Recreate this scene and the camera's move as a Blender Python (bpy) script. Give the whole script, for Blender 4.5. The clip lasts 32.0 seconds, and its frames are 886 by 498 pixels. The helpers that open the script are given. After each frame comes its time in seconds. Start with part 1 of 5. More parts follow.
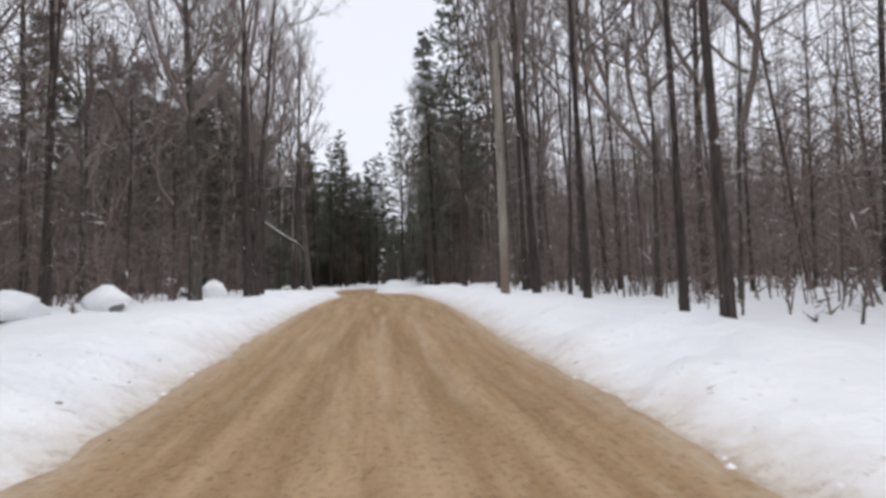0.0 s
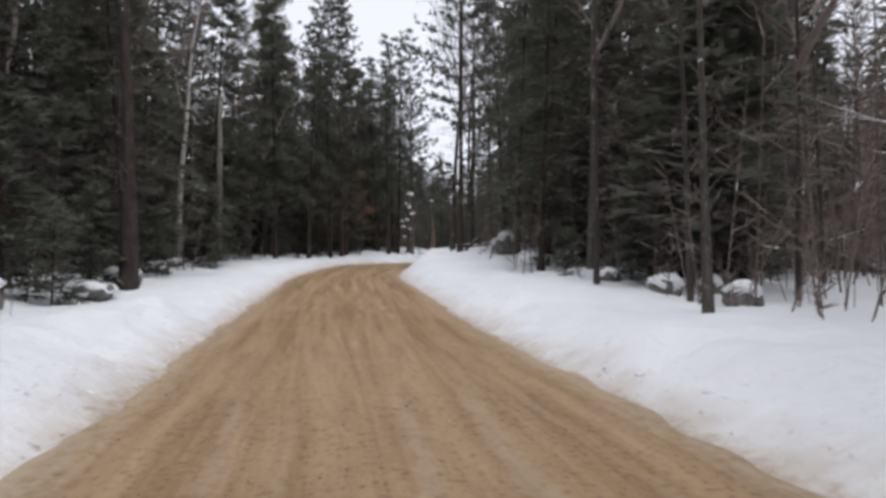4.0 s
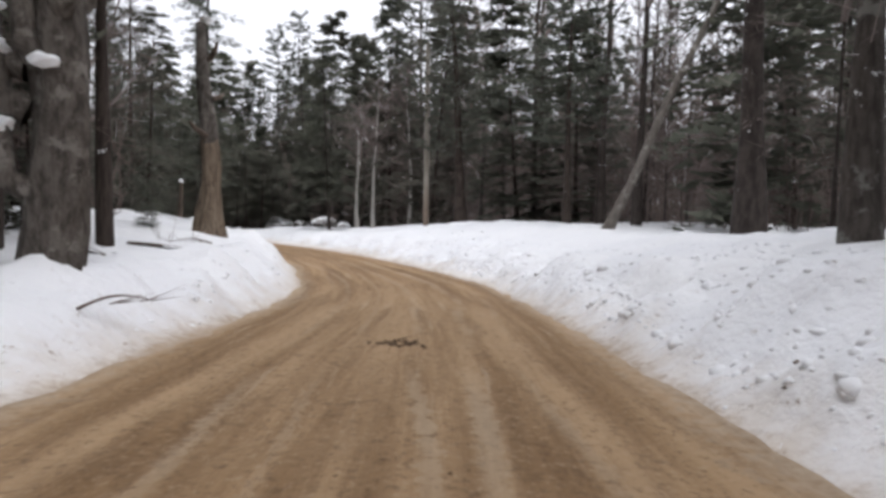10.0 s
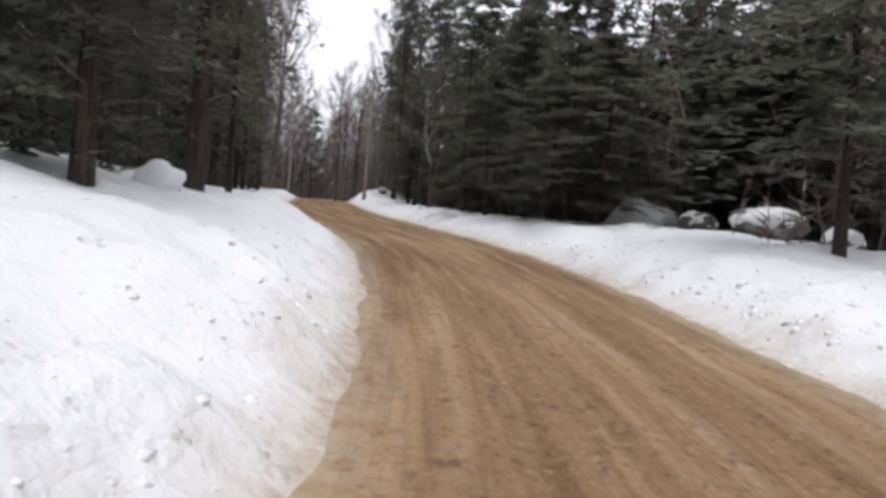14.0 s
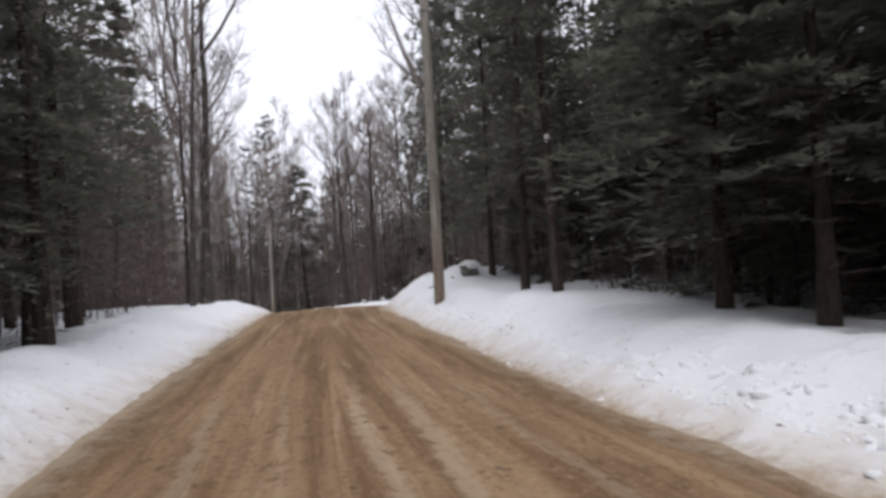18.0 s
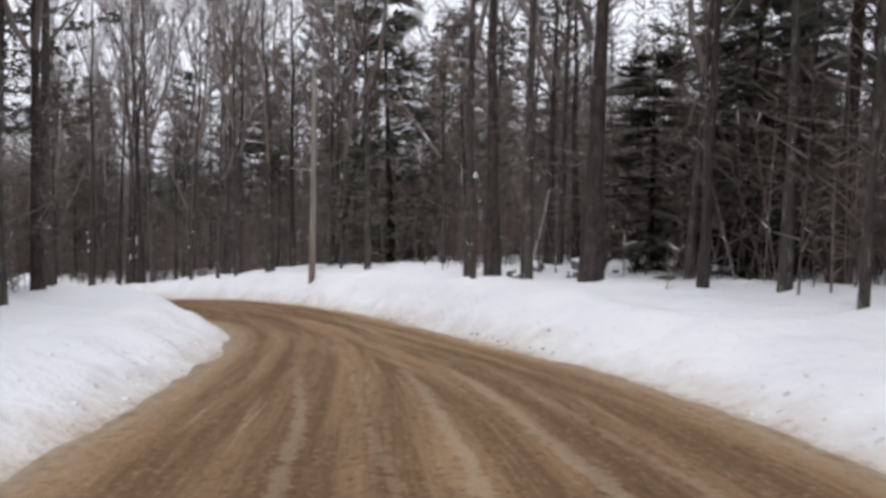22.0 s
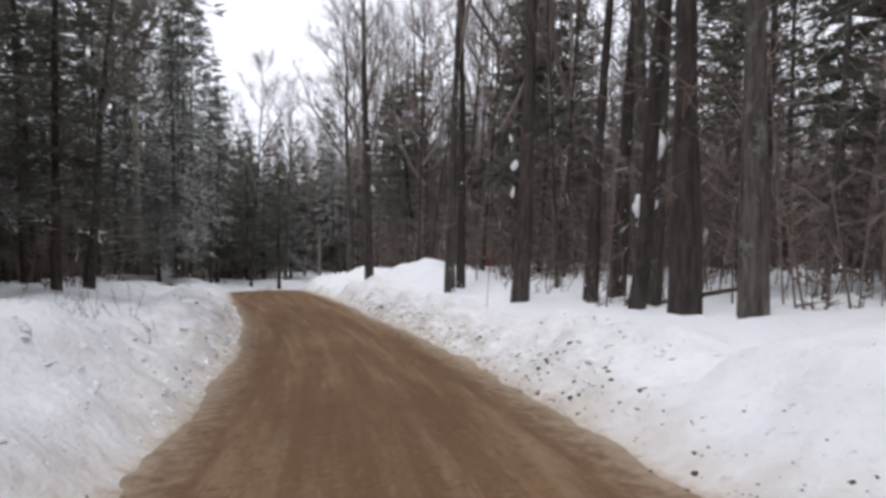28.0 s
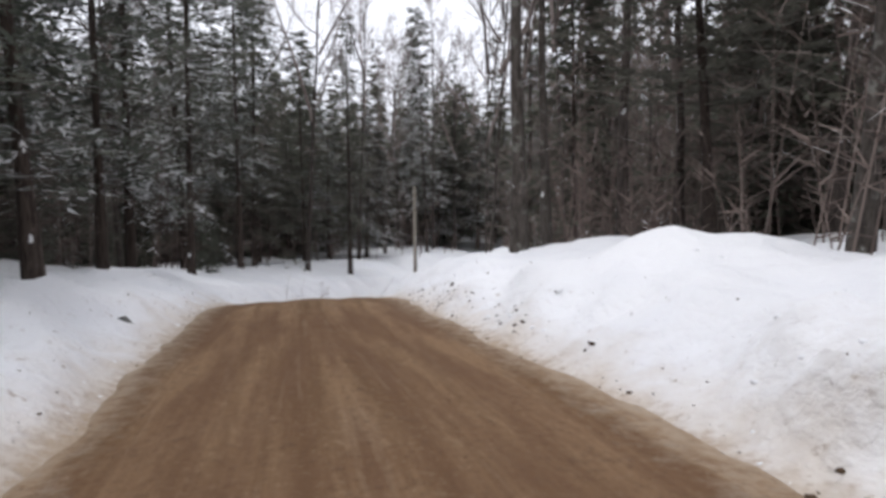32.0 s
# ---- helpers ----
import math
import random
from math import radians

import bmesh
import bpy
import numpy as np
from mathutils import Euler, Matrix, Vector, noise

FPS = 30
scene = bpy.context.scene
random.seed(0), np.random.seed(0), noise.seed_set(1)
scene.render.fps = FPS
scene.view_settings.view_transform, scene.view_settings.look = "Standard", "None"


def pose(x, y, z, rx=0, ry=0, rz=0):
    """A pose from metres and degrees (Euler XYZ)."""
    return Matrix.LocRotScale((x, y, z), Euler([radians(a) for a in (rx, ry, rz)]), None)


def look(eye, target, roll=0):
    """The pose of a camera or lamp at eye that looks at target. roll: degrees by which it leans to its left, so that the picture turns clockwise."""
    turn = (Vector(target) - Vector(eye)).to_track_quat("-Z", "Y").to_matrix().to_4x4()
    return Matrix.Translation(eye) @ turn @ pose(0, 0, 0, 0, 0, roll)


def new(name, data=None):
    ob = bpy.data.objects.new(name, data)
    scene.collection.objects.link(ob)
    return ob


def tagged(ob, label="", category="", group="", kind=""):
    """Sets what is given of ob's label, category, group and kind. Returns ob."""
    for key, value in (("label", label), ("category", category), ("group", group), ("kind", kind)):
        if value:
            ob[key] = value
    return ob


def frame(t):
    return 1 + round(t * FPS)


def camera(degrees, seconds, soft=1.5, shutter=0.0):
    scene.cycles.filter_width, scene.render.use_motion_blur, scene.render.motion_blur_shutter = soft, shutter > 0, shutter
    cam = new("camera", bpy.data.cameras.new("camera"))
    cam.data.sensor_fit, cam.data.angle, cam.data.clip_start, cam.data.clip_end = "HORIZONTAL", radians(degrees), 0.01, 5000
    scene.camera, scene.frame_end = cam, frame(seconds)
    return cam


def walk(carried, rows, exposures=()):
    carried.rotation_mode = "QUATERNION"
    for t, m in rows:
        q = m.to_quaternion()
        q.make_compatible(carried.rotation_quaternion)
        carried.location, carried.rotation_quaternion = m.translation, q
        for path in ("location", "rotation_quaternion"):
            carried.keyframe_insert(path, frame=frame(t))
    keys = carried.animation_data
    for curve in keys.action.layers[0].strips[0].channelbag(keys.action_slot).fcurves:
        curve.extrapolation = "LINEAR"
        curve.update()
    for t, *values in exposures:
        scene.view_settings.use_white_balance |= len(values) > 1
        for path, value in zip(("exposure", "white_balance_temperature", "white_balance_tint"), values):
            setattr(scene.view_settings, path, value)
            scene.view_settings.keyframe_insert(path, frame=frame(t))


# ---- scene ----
cam = camera(67.1, 32.0, soft=3.3, shutter=0.08)
PATH = [
    (0, (0.008, -0.000, 1.058), (0.199, 1.985, 1.210), -2.0),
    (0.5, (0.042, 6.184, 1.452), (0.203, 8.175, 1.551), -0.4),
    (1, (0.029, 12.237, 1.783), (0.193, 14.228, 1.863), -0.7),
    (1.5, (-0.005, 18.320, 2.038), (0.224, 20.305, 2.133), -1.0),
    (2, (-0.009, 24.551, 2.208), (0.232, 26.536, 2.269), -1.0),
    (2.5, (-0.069, 30.733, 2.397), (0.222, 32.711, 2.451), -1.5),
    (3, (-0.265, 36.621, 2.606), (-0.011, 38.604, 2.679), -1.2),
    (3.5, (-0.525, 42.450, 2.820), (-0.399, 44.444, 2.913), 0.1),
    (4, (-0.832, 48.107, 2.943), (-0.688, 50.101, 2.990), 0.0),
    (4.5, (-1.182, 53.638, 3.015), (-1.018, 55.631, 3.025), -0.1),
    (5, (-1.571, 59.091, 3.068), (-1.387, 61.082, 3.046), -0.5),
    (5.5, (-1.996, 64.515, 3.127), (-1.791, 66.504, 3.074), -1.0),
    (6, (-2.454, 69.959, 3.216), (-2.179, 71.939, 3.148), -2.0),
    (6.5, (-2.693, 74.592, 3.345), (-2.335, 76.558, 3.272), -2.6),
    (7, (-2.787, 79.168, 3.546), (-2.364, 81.122, 3.519), -2.7),
    (7.5, (-2.556, 83.689, 3.712), (-2.063, 85.627, 3.678), -2.4),
    (8, (-2.120, 87.605, 3.906), (-1.515, 89.512, 3.887), -3.8),
    (8.5, (-1.619, 91.470, 4.102), (-0.898, 93.335, 4.076), -4.1),
    (9, (-0.779, 95.290, 4.261), (-0.025, 97.142, 4.294), -1.8),
    (9.5, (0.324, 98.997, 4.356), (1.141, 100.823, 4.342), -1.8),
    (10, (1.602, 102.639, 4.448), (2.428, 104.460, 4.394), 0.8),
    (10.5, (3.416, 106.483, 4.445), (4.151, 108.339, 4.332), 1.8),
    (11, (4.563, 109.640, 4.382), (5.126, 111.559, 4.346), 2.8),
    (11.5, (5.626, 112.715, 4.300), (6.227, 114.622, 4.258), 4.0),
    (12, (6.187, 115.798, 4.337), (6.722, 117.725, 4.277), 4.4),
    (12.5, (6.538, 119.152, 4.396), (6.918, 121.115, 4.330), 4.6),
    (13, (6.545, 122.796, 4.507), (6.836, 124.771, 4.386), 4.9),
    (13.5, (6.344, 126.448, 4.631), (6.453, 128.436, 4.445), 4.7),
    (14, (6.325, 129.932, 4.757), (6.170, 131.919, 4.605), 5.5),
    (14.5, (5.841, 133.199, 4.878), (5.593, 135.179, 4.734), 2.8),
    (15, (5.129, 136.579, 4.972), (4.857, 138.559, 4.882), 1.4),
    (15.5, (4.238, 140.136, 5.024), (3.944, 142.113, 4.960), 0.8),
    (16, (3.201, 143.979, 5.035), (2.887, 145.954, 4.960), 1.0),
    (16.5, (2.056, 148.207, 5.016), (1.723, 150.176, 4.903), 1.9),
    (17, (0.831, 152.885, 4.984), (0.531, 154.860, 4.878), 1.0),
    (17.5, (-0.619, 157.737, 4.940), (-0.787, 159.730, 4.964), -2.9),
    (18, (-2.213, 162.555, 4.892), (-2.391, 164.546, 4.952), -3.2),
    (18.5, (-3.363, 167.339, 4.852), (-3.516, 169.331, 4.943), -3.8),
    (19, (-4.645, 171.865, 4.917), (-4.784, 173.857, 5.024), -3.6),
    (19.5, (-6.053, 176.471, 4.967), (-6.120, 178.467, 5.081), -3.5),
    (20, (-7.453, 181.110, 4.973), (-7.554, 183.106, 5.026), -2.1),
    (20.5, (-8.396, 185.404, 4.940), (-8.527, 187.399, 4.991), -0.9),
    (21, (-9.464, 189.348, 4.932), (-9.688, 191.335, 4.989), -1.0),
    (21.5, (-10.573, 192.906, 4.796), (-10.914, 194.876, 4.778), 0.2),
    (22, (-11.709, 195.962, 4.547), (-12.167, 197.903, 4.399), 1.5),
    (22.5, (-12.859, 198.678, 4.233), (-13.450, 200.577, 4.019), 3.2),
    (23, (-13.825, 200.870, 3.903), (-14.526, 202.726, 3.651), 3.0),
    (23.5, (-14.997, 203.111, 3.578), (-15.817, 204.916, 3.313), 3.0),
    (24, (-16.309, 205.638, 3.242), (-17.285, 207.368, 3.014), 2.3),
    (24.5, (-17.793, 208.061, 2.906), (-18.814, 209.761, 2.647), 0.7),
    (25, (-19.483, 210.419, 2.603), (-20.561, 212.086, 2.359), 1.2),
    (25.5, (-21.413, 212.879, 2.310), (-22.601, 214.469, 2.059), 1.6),
    (26, (-23.760, 215.398, 1.980), (-25.057, 216.898, 1.723), 1.9),
    (26.5, (-26.465, 217.951, 1.594), (-27.878, 219.344, 1.345), 1.3),
    (27, (-29.326, 220.358, 1.179), (-30.796, 221.705, 1.019), 0.7),
    (27.5, (-32.256, 222.561, 0.742), (-33.775, 223.856, 0.615), 0.4),
    (28, (-35.189, 224.521, 0.293), (-36.751, 225.759, 0.128), 0.6),
    (28.5, (-38.067, 226.203, -0.158), (-39.664, 227.379, -0.414), 1.2),
    (29, (-40.832, 227.572, -0.599), (-42.467, 228.719, -0.712), -0.0),
    (29.5, (-43.698, 228.998, -0.962), (-45.416, 230.006, -1.149), -0.2),
    (30, (-46.624, 230.333, -1.361), (-48.313, 231.365, -1.646), -1.2),
    (30.5, (-49.618, 231.595, -1.738), (-51.312, 232.620, -2.017), -1.0),
    (31, (-52.444, 232.769, -2.044), (-54.135, 233.796, -2.337), -1.5),
    (31.5, (-55.038, 233.802, -2.291), (-56.723, 234.845, -2.559), -1.4),
    (32, (-57.571, 234.752, -2.518), (-59.246, 235.819, -2.759), -0.4),
]
walk(cam, [(t, look(eye, target, roll)) for t, eye, target, roll in PATH], [(0, -.02, 6200, 11),(6, .04, 6150, 12),(9, .12, 6250, 12), (10, .3, 6250, 12), (13, .3, 6250, 12), (14.5, .22, 6220, 12), (17, .3, 6150, 12), (19, .18, 6200, 12), (23, .18, 6200, 12), (26, .24, 6180, 12), (30, .24, 6180, 12), (32, .32, 6200, 12)])

# ---- daylight under a white overcast sky ----
SUN_TURN, SUN_HIGH = 172.0, 66.0
world = bpy.data.worlds.new("overcast")
scene.world = world
world.use_nodes = True
wn, wl = world.node_tree.nodes, world.node_tree.links
sky = wn.new("ShaderNodeTexSky")
sky.sky_type, sky.sun_disc = "NISHITA", False
sky.sun_elevation, sky.sun_rotation = radians(SUN_HIGH), radians(SUN_TURN)
sky.dust_density, sky.air_density, sky.ozone_density = 6.0, 1.0, 1.0
grey = wn.new("ShaderNodeHueSaturation")
grey.inputs["Saturation"].default_value = 0.12
wl.new(sky.outputs["Color"], grey.inputs["Color"])
cloud = wn.new("ShaderNodeMix")
cloud.data_type = "RGBA"
cloud.inputs[0].default_value = 0.75
cloud.inputs[7].default_value = (7.2, 7.25, 7.6, 1)
wl.new(grey.outputs["Color"], cloud.inputs[6])
wl.new(cloud.outputs[2], wn["Background"].inputs["Color"])
wn["Background"].inputs["Strength"].default_value = 0.15
sun = new("sun", bpy.data.lights.new("sun", "SUN"))
sun.data.energy, sun.data.angle, sun.data.color = 1.15, radians(70), (1.0, 0.97, 0.93)
sun.matrix_world = pose(0, 0, 60, 90 - SUN_HIGH, 0, 180 - SUN_TURN)


# ---- plan of the road: the centre line every 12 m, its half width, and the snow on both sides ----
ROAD_START, ROAD_STEP = -24.0, 12.0
ROAD_LINE = [(-0.26, -24.0, -1.82), (-0.18, -12.0, -1.06), (-0.1, 0.0, -0.29), (-0.21, 12.0, 0.41), (-0.21, 24.0, 0.85),
             (-0.33, 35.99, 1.24), (-0.61, 47.99, 1.58), (-1.66, 59.95, 1.73), (-2.46, 71.92, 1.93), (-3.01, 83.95, 2.39),
             (-1.41, 95.94, 2.91), (3.05, 107.17, 3.06), (7.44, 118.61, 3.05), (7.7, 130.7, 3.43), (5.55, 142.62, 3.67),
             (1.25, 154.25, 3.62), (-2.9, 165.6, 3.53), (-6.21, 177.14, 3.61), (-9.05, 188.79, 3.55), (-12.65, 200.33, 2.67),
             (-18.46, 211.05, 1.28), (-27.05, 219.75, 0.06), (-37.28, 226.26, -1.42), (-48.02, 231.75, -2.91),
             (-59.33, 235.84, -4.04), (-70.61, 239.92, -5.3), (-81.59, 244.78, -8.0), (-91.06, 252.15, -10.3),
             (-98.13, 261.84, -11.8), (-103.42, 272.62, -12.6)]
ROAD_HALF = [2.14, 2.12, 2.1, 2.07, 2.48, 2.58, 2.27, 2.36, 2.63, 2.61, 2.7, 2.64, 2.36, 1.98, 1.95, 2.35, 2.34, 2.06, 2.0, 2.67,
             2.22, 2.0, 1.83, 1.99, 1.8, 2.0, 2.0, 2.0, 2.0, 2.0]
# distance along the road, height of the ploughed bank, height of the ground behind it
SNOW_RIGHT = [(-24, .35, .3), (40, .4, .35), (60, .45, .5), (75, .6, .65), (81, .75, .8), (85, .95, 1.0), (88, 1.1, 1.3), (93, 1.15, 1.35), (102, 1.2, 1.6), (110, 1.0, 1.55),
              (118, .75, 1.45), (128, .75, 1.5), (136, .7, 1.1), (143, .6, .75), (149, .5, .6), (160, .5, .45), (175, .5, .4), (185, .7, .5),
              (192, .75, .75), (199, .7, .9), (205, .6, .8), (216, 1.05, 1.2), (232, 1.05, 1.25), (242, .7, .8), (250, .5, .55), (258, .5, .55), (265, .5, .6), (273, .6, .75), (281, .85, 1.2), (290, 1.0, 1.9), (320, 1.2, 2.2)]
SNOW_LEFT = [(-24, .4, .4), (40, .4, .5), (60, .45, .5), (85, .4, .45), (100, .5, .75), (106, .65, 1.0), (112, .85, 1.2), (118, .85, 1.3), (125, 1.0, 1.65), (130, .95, 1.7), (135, .8, 1.6),
             (140, .7, 1.4), (150, .6, 1.1), (160, .58, .45), (175, .55, .3), (190, .45, .32), (205, .4, .5), (215, .65, .85), (226, 1.0, 1.2), (234, 1.1, 1.4), (244, .95, 1.25),
             (255, .6, .95), (275, .6, .9), (288, 1.0, 1.8), (320, 1.2, 2.4)]
# heaps of ploughed snow: along, across, height, reach
MOUNDS = [(263.8, 5.6, 1.25, 2.2), (269.7, 4.5, 0.5, 1.9), (260.5, 6.2, 0.3, 1.2), (79.0, 7.0, 0.35, 1.6), (188.0, 4.5, 0.75, 2.0), (188.8, 6.1, 0.35, 1.3), (111.4, -3.9, 0.28, 1.3)]


def lattice(x, y, seed):
    n = (x.astype(np.int64) * 374761393 + y.astype(np.int64) * 668265263 + seed * 974634777) & 0xFFFFFFFF
    n = ((n ^ (n >> 13)) * 1274126177) & 0xFFFFFFFF
    return ((n ^ (n >> 16)) & 0xFFFF) / 65535.0


def grain(x, y, size, seed=0):
    """Smooth random heights from -1 to 1, with lumps of about that size in metres."""
    x, y = np.asarray(x, float) / size, np.asarray(y, float) / size
    i, j = np.floor(x), np.floor(y)
    u, v = x - i, y - j
    u, v = u * u * (3 - 2 * u), v * v * (3 - 2 * v)
    a = lattice(i, j, seed) * (1 - u) + lattice(i + 1, j, seed) * u
    b = lattice(i, j + 1, seed) * (1 - u) + lattice(i + 1, j + 1, seed) * u
    return 2 * (a * (1 - v) + b * v) - 1


def ramp(t):
    t = np.clip(t, 0, 1)
    return t * t * (3 - 2 * t)


def spline(values, u):
    v = np.asarray(values, float)
    i = np.clip(np.floor(u).astype(int), 0, len(v) - 2)
    f = u - i
    if v.ndim > 1:
        f = f[:, None]
    p = [v[np.clip(i + k, 0, len(v) - 1)] for k in (-1, 0, 1, 2)]
    return 0.5 * (2 * p[1] + (p[2] - p[0]) * f + (2 * p[0] - 5 * p[1] + 4 * p[2] - p[3]) * f**2 + (3 * p[1] - p[0] - 3 * p[2] + p[3]) * f**3)


ALONG = np.arange(ROAD_START, ROAD_START + ROAD_STEP * (len(ROAD_LINE) - 1) + 0.01, 0.5)
CENTRE = spline(ROAD_LINE, (ALONG - ROAD_START) / ROAD_STEP)
HALF = spline(ROAD_HALF, (ALONG - ROAD_START) / ROAD_STEP)
AHEAD = np.gradient(CENTRE[:, :2], axis=0)
AHEAD /= np.linalg.norm(AHEAD, axis=1)[:, None]
ACROSS = np.stack([AHEAD[:, 1], -AHEAD[:, 0]], 1)


def spot(s, off):
    """Where a place lies that is given along and across (right is positive) the road."""
    s, off = np.asarray(s, float), np.asarray(off, float)
    pick = lambda a: np.stack([np.interp(s, ALONG, a[:, k]) for k in range(a.shape[1])], -1)  # noqa: E731
    return pick(CENTRE[:, :2]) + off[..., None] * pick(ACROSS)


def road_place(x, y):
    """Along and across the road, for places in the plan."""
    q = np.stack([np.ravel(x), np.ravel(y)], 1).astype(float)
    s, off = np.empty(len(q)), np.empty(len(q))
    for k in range(0, len(q), 4000):
        part_q = q[k:k + 4000]
        n = ((part_q[:, None] - CENTRE[None, :, :2]) ** 2).sum(-1).argmin(1)
        away = part_q - CENTRE[n, :2]
        s[k:k + 4000] = ALONG[n] + (away * AHEAD[n]).sum(-1)
        side = (away * ACROSS[n]).sum(-1)
        off[k:k + 4000] = np.where(side < 0, -1, 1) * np.hypot(*away.T)
    return s, off


# how far the trodden edge lies outside (+) or inside (-) the usual half width, left and right
EDGE_LEFT = [(-24, 0), (12, 0), (36, -.3), (42, -.4), (48, -.25), (60, -.1), (84, .2), (104, .22), (109, .05), (116, -.1), (122, -.05), (126, -.35), (132, -.1),
             (158, 0), (170, -.12), (180, .1), (190, .55), (194, .55), (204, .2), (209, -.1), (215, -.3),
             (219, -.15), (221, .15), (224, 0), (260, .05), (265, .2), (272, 0)]
EDGE_RIGHT = [(-24, .2), (11, .2), (30, .1), (50, .15), (70, 0), (85, -.25), (93, -.2), (104, -.18), (109, .05), (113, 0), (117, -.2), (120, 0),
              (150, 0), (160, .1), (168, .3), (180, .1), (189, -.2), (194, 0), (206, .4), (208, .3), (211, 0), (214, 0), (220, .2), (224, .1),
              (235, -.1), (245, -.3), (250, -.45), (258, -.35), (262, .1), (266, .1), (272, -.3)]


def edge_shift(s, off):
    """The road's edge against its usual half width, for the side on which off lies."""
    left, right = (np.array(table, float) for table in (EDGE_LEFT, EDGE_RIGHT))
    return np.where(np.asarray(off) < 0, np.interp(s, left[:, 0], left[:, 1]), np.interp(s, right[:, 0], right[:, 1]))


def snow_height(s, off):
    """Height of the snow over the sea level of the plan, for places along and across the road."""
    s, off = np.asarray(s, float), np.asarray(off, float)
    xy = spot(s, off)
    x, y = xy[..., 0], xy[..., 1]
    road_z = np.interp(s, ALONG, CENTRE[:, 2])
    d = np.abs(off) - np.interp(s, ALONG, HALF) + 0.10 * grain(x, y, 1.7, 3) + 0.05 * grain(x, y, 0.45, 4) - edge_shift(s, off)
    # the inner side of the bends is cut steeper
    cut = np.maximum(ramp((s - 110) / 5) * ramp((138 - s) / 6), 0.5 * ramp((s - 212) / 6) * ramp((236 - s) / 6))
    slope = np.where(off < 0, 1.7 - 0.35 * cut, 1.7)
    heights = []
    for table in (SNOW_LEFT, SNOW_RIGHT):
        t = np.array(table, float)
        h1, h2 = np.interp(s, t[:, 0], t[:, 1]), np.interp(s, t[:, 0], t[:, 2])
        heights.append(0.11 * ramp((d + 0.10) / 0.8) + (h1 - 0.11) * ramp((d - 0.05) / slope) + (h2 - h1) * ramp((d - 1.0) / 4.0))
    h = np.where(off < 0, heights[0], heights[1]) - 0.02 + 0.12 * np.clip(d, -0.6, 0.3)
    rough = np.clip(d / 1.2, 0, 1) * (1 + 0.7 * ramp((s - 232) / 12) * ramp((290 - s) / 12))
    h = h + rough * (0.09 * grain(x, y, 1.1, 5) + 0.05 * grain(x, y, 0.5, 6))
    # broken slabs and chunks left by the plough
    ploughed = 0.5 + 0.5 * np.maximum(ramp((s - 92) / 10) * ramp((146 - s) / 10), ramp((s - 238) / 8) * ramp((280 - s) / 12))
    ploughed = ploughed + 0.8 * ramp((s - 246) / 6) * ramp((268 - s) / 6)
    chunk = np.clip(2.4 * grain(x, y, 0.5, 31), -0.4, 1) + 0.7 * np.clip(2.5 * grain(x, y, 0.95, 32), -0.5, 1)
    h = h + 0.105 * ploughed * ramp((d - 0.15) / 0.5) * ramp((2.8 - d) / 1.6) * chunk
    h = h + np.clip((d - 0.6) / 2.5, 0, 1) * (0.12 * grain(x, y, 3.2, 7) + 0.14 * grain(x, y, 9.0, 8))
    h = h + np.clip((d - 6) / 20, 0, 1.5) * 0.5 * grain(x, y, 25.0, 9)
    for s0, o0, high, reach in MOUNDS:
        r = np.hypot(s - s0, off - o0) / reach
        h = h + high * np.clip(1 - r * 0.55, 0, 1) ** 1.5 * (1 + 0.08 * grain(x, y, 0.8, 11))
    return road_z + h


def ground_z(x, y):
    s, off = road_place(x, y)
    return snow_height(s, off)


BIRCHES_A = [(-12.7, 85.7, 0.18), (17.45, 142.9, 0.13), (14.98, 142.9, 0.12), (14.0, 143.1, 0.13)]
BARE_TREES_A = [(4.7, 8.7, 0.08), (4.7, 10, 0.06), (5, 15.8, 0.08), (-6, 22.5, 0.17), (5.5, 23.1, 0.12), (8.9, 28.7, 0.12), (10.9, 29.5, 0.11), (-5.7, 29.8, 0.17), (7.5, 32.7, 0.12), (-6, 32.9, 0.19), (6.3, 34.7, 0.13), (-6.4, 36.9, 0.14), (7.6, 36.9, 0.12), (9.2, 37.3, 0.19), (-7.5, 39.9, 0.17), (-5.4, 52.2, 0.2), (-6.9, 54.9, 0.18), (-7.9, 66.5, 0.19), (6.7, 73.2, 0.16), (-13.1, 78.3, 0.19), (2.96, 92, 0.16), (4.5, 95.8, 0.13), (4.93, 98.8, 0.24), (10.8, 106.6, 0.19), (9.8, 108.1, 0.19), (12, 108.4, 0.14), (15.7, 110.2, 0.19), (14.4, 113.8, 0.3), (18.9, 122.9, 0.16), (20.5, 127.2, 0.19)]
BARE_TREES_B = [(2.6, 165.2, 0.07), (-10.4, 173.4, 0.1), (-13, 184.9, 0.09), (-13.8, 187.7, 0.19), (-5.1, 193.5, 0.08), (-21.3, 203.8, 0.12), (-22, 205.5, 0.12), (-8.3, 209.6, 0.1), (-9.5, 211.4, 0.1), (-27.8, 212.5, 0.18), (-13.5, 212.9, 0.12), (-11.9, 212.0, 0.23), (-14.6, 214.3, 0.19), (-15.5, 215.6, 0.14), (-20.6, 220.8, 0.11), (-29.3, 225.8, 0.06), (-27.5, 225.9, 0.19), (-31.2, 227.2, 0.07), (-32.9, 227.4, 0.08), (-31.4, 229.5, 0.17), (-28.3, 230, 0.15), (-39.3, 232.8, 0.14), (-40.8, 233.7, 0.19), (-42.8, 235.8, 0.13), (-46.99, 236.35, 0.17), (-51.99, 238.12, 0.13), (-46.6, 238.6, 0.15)]
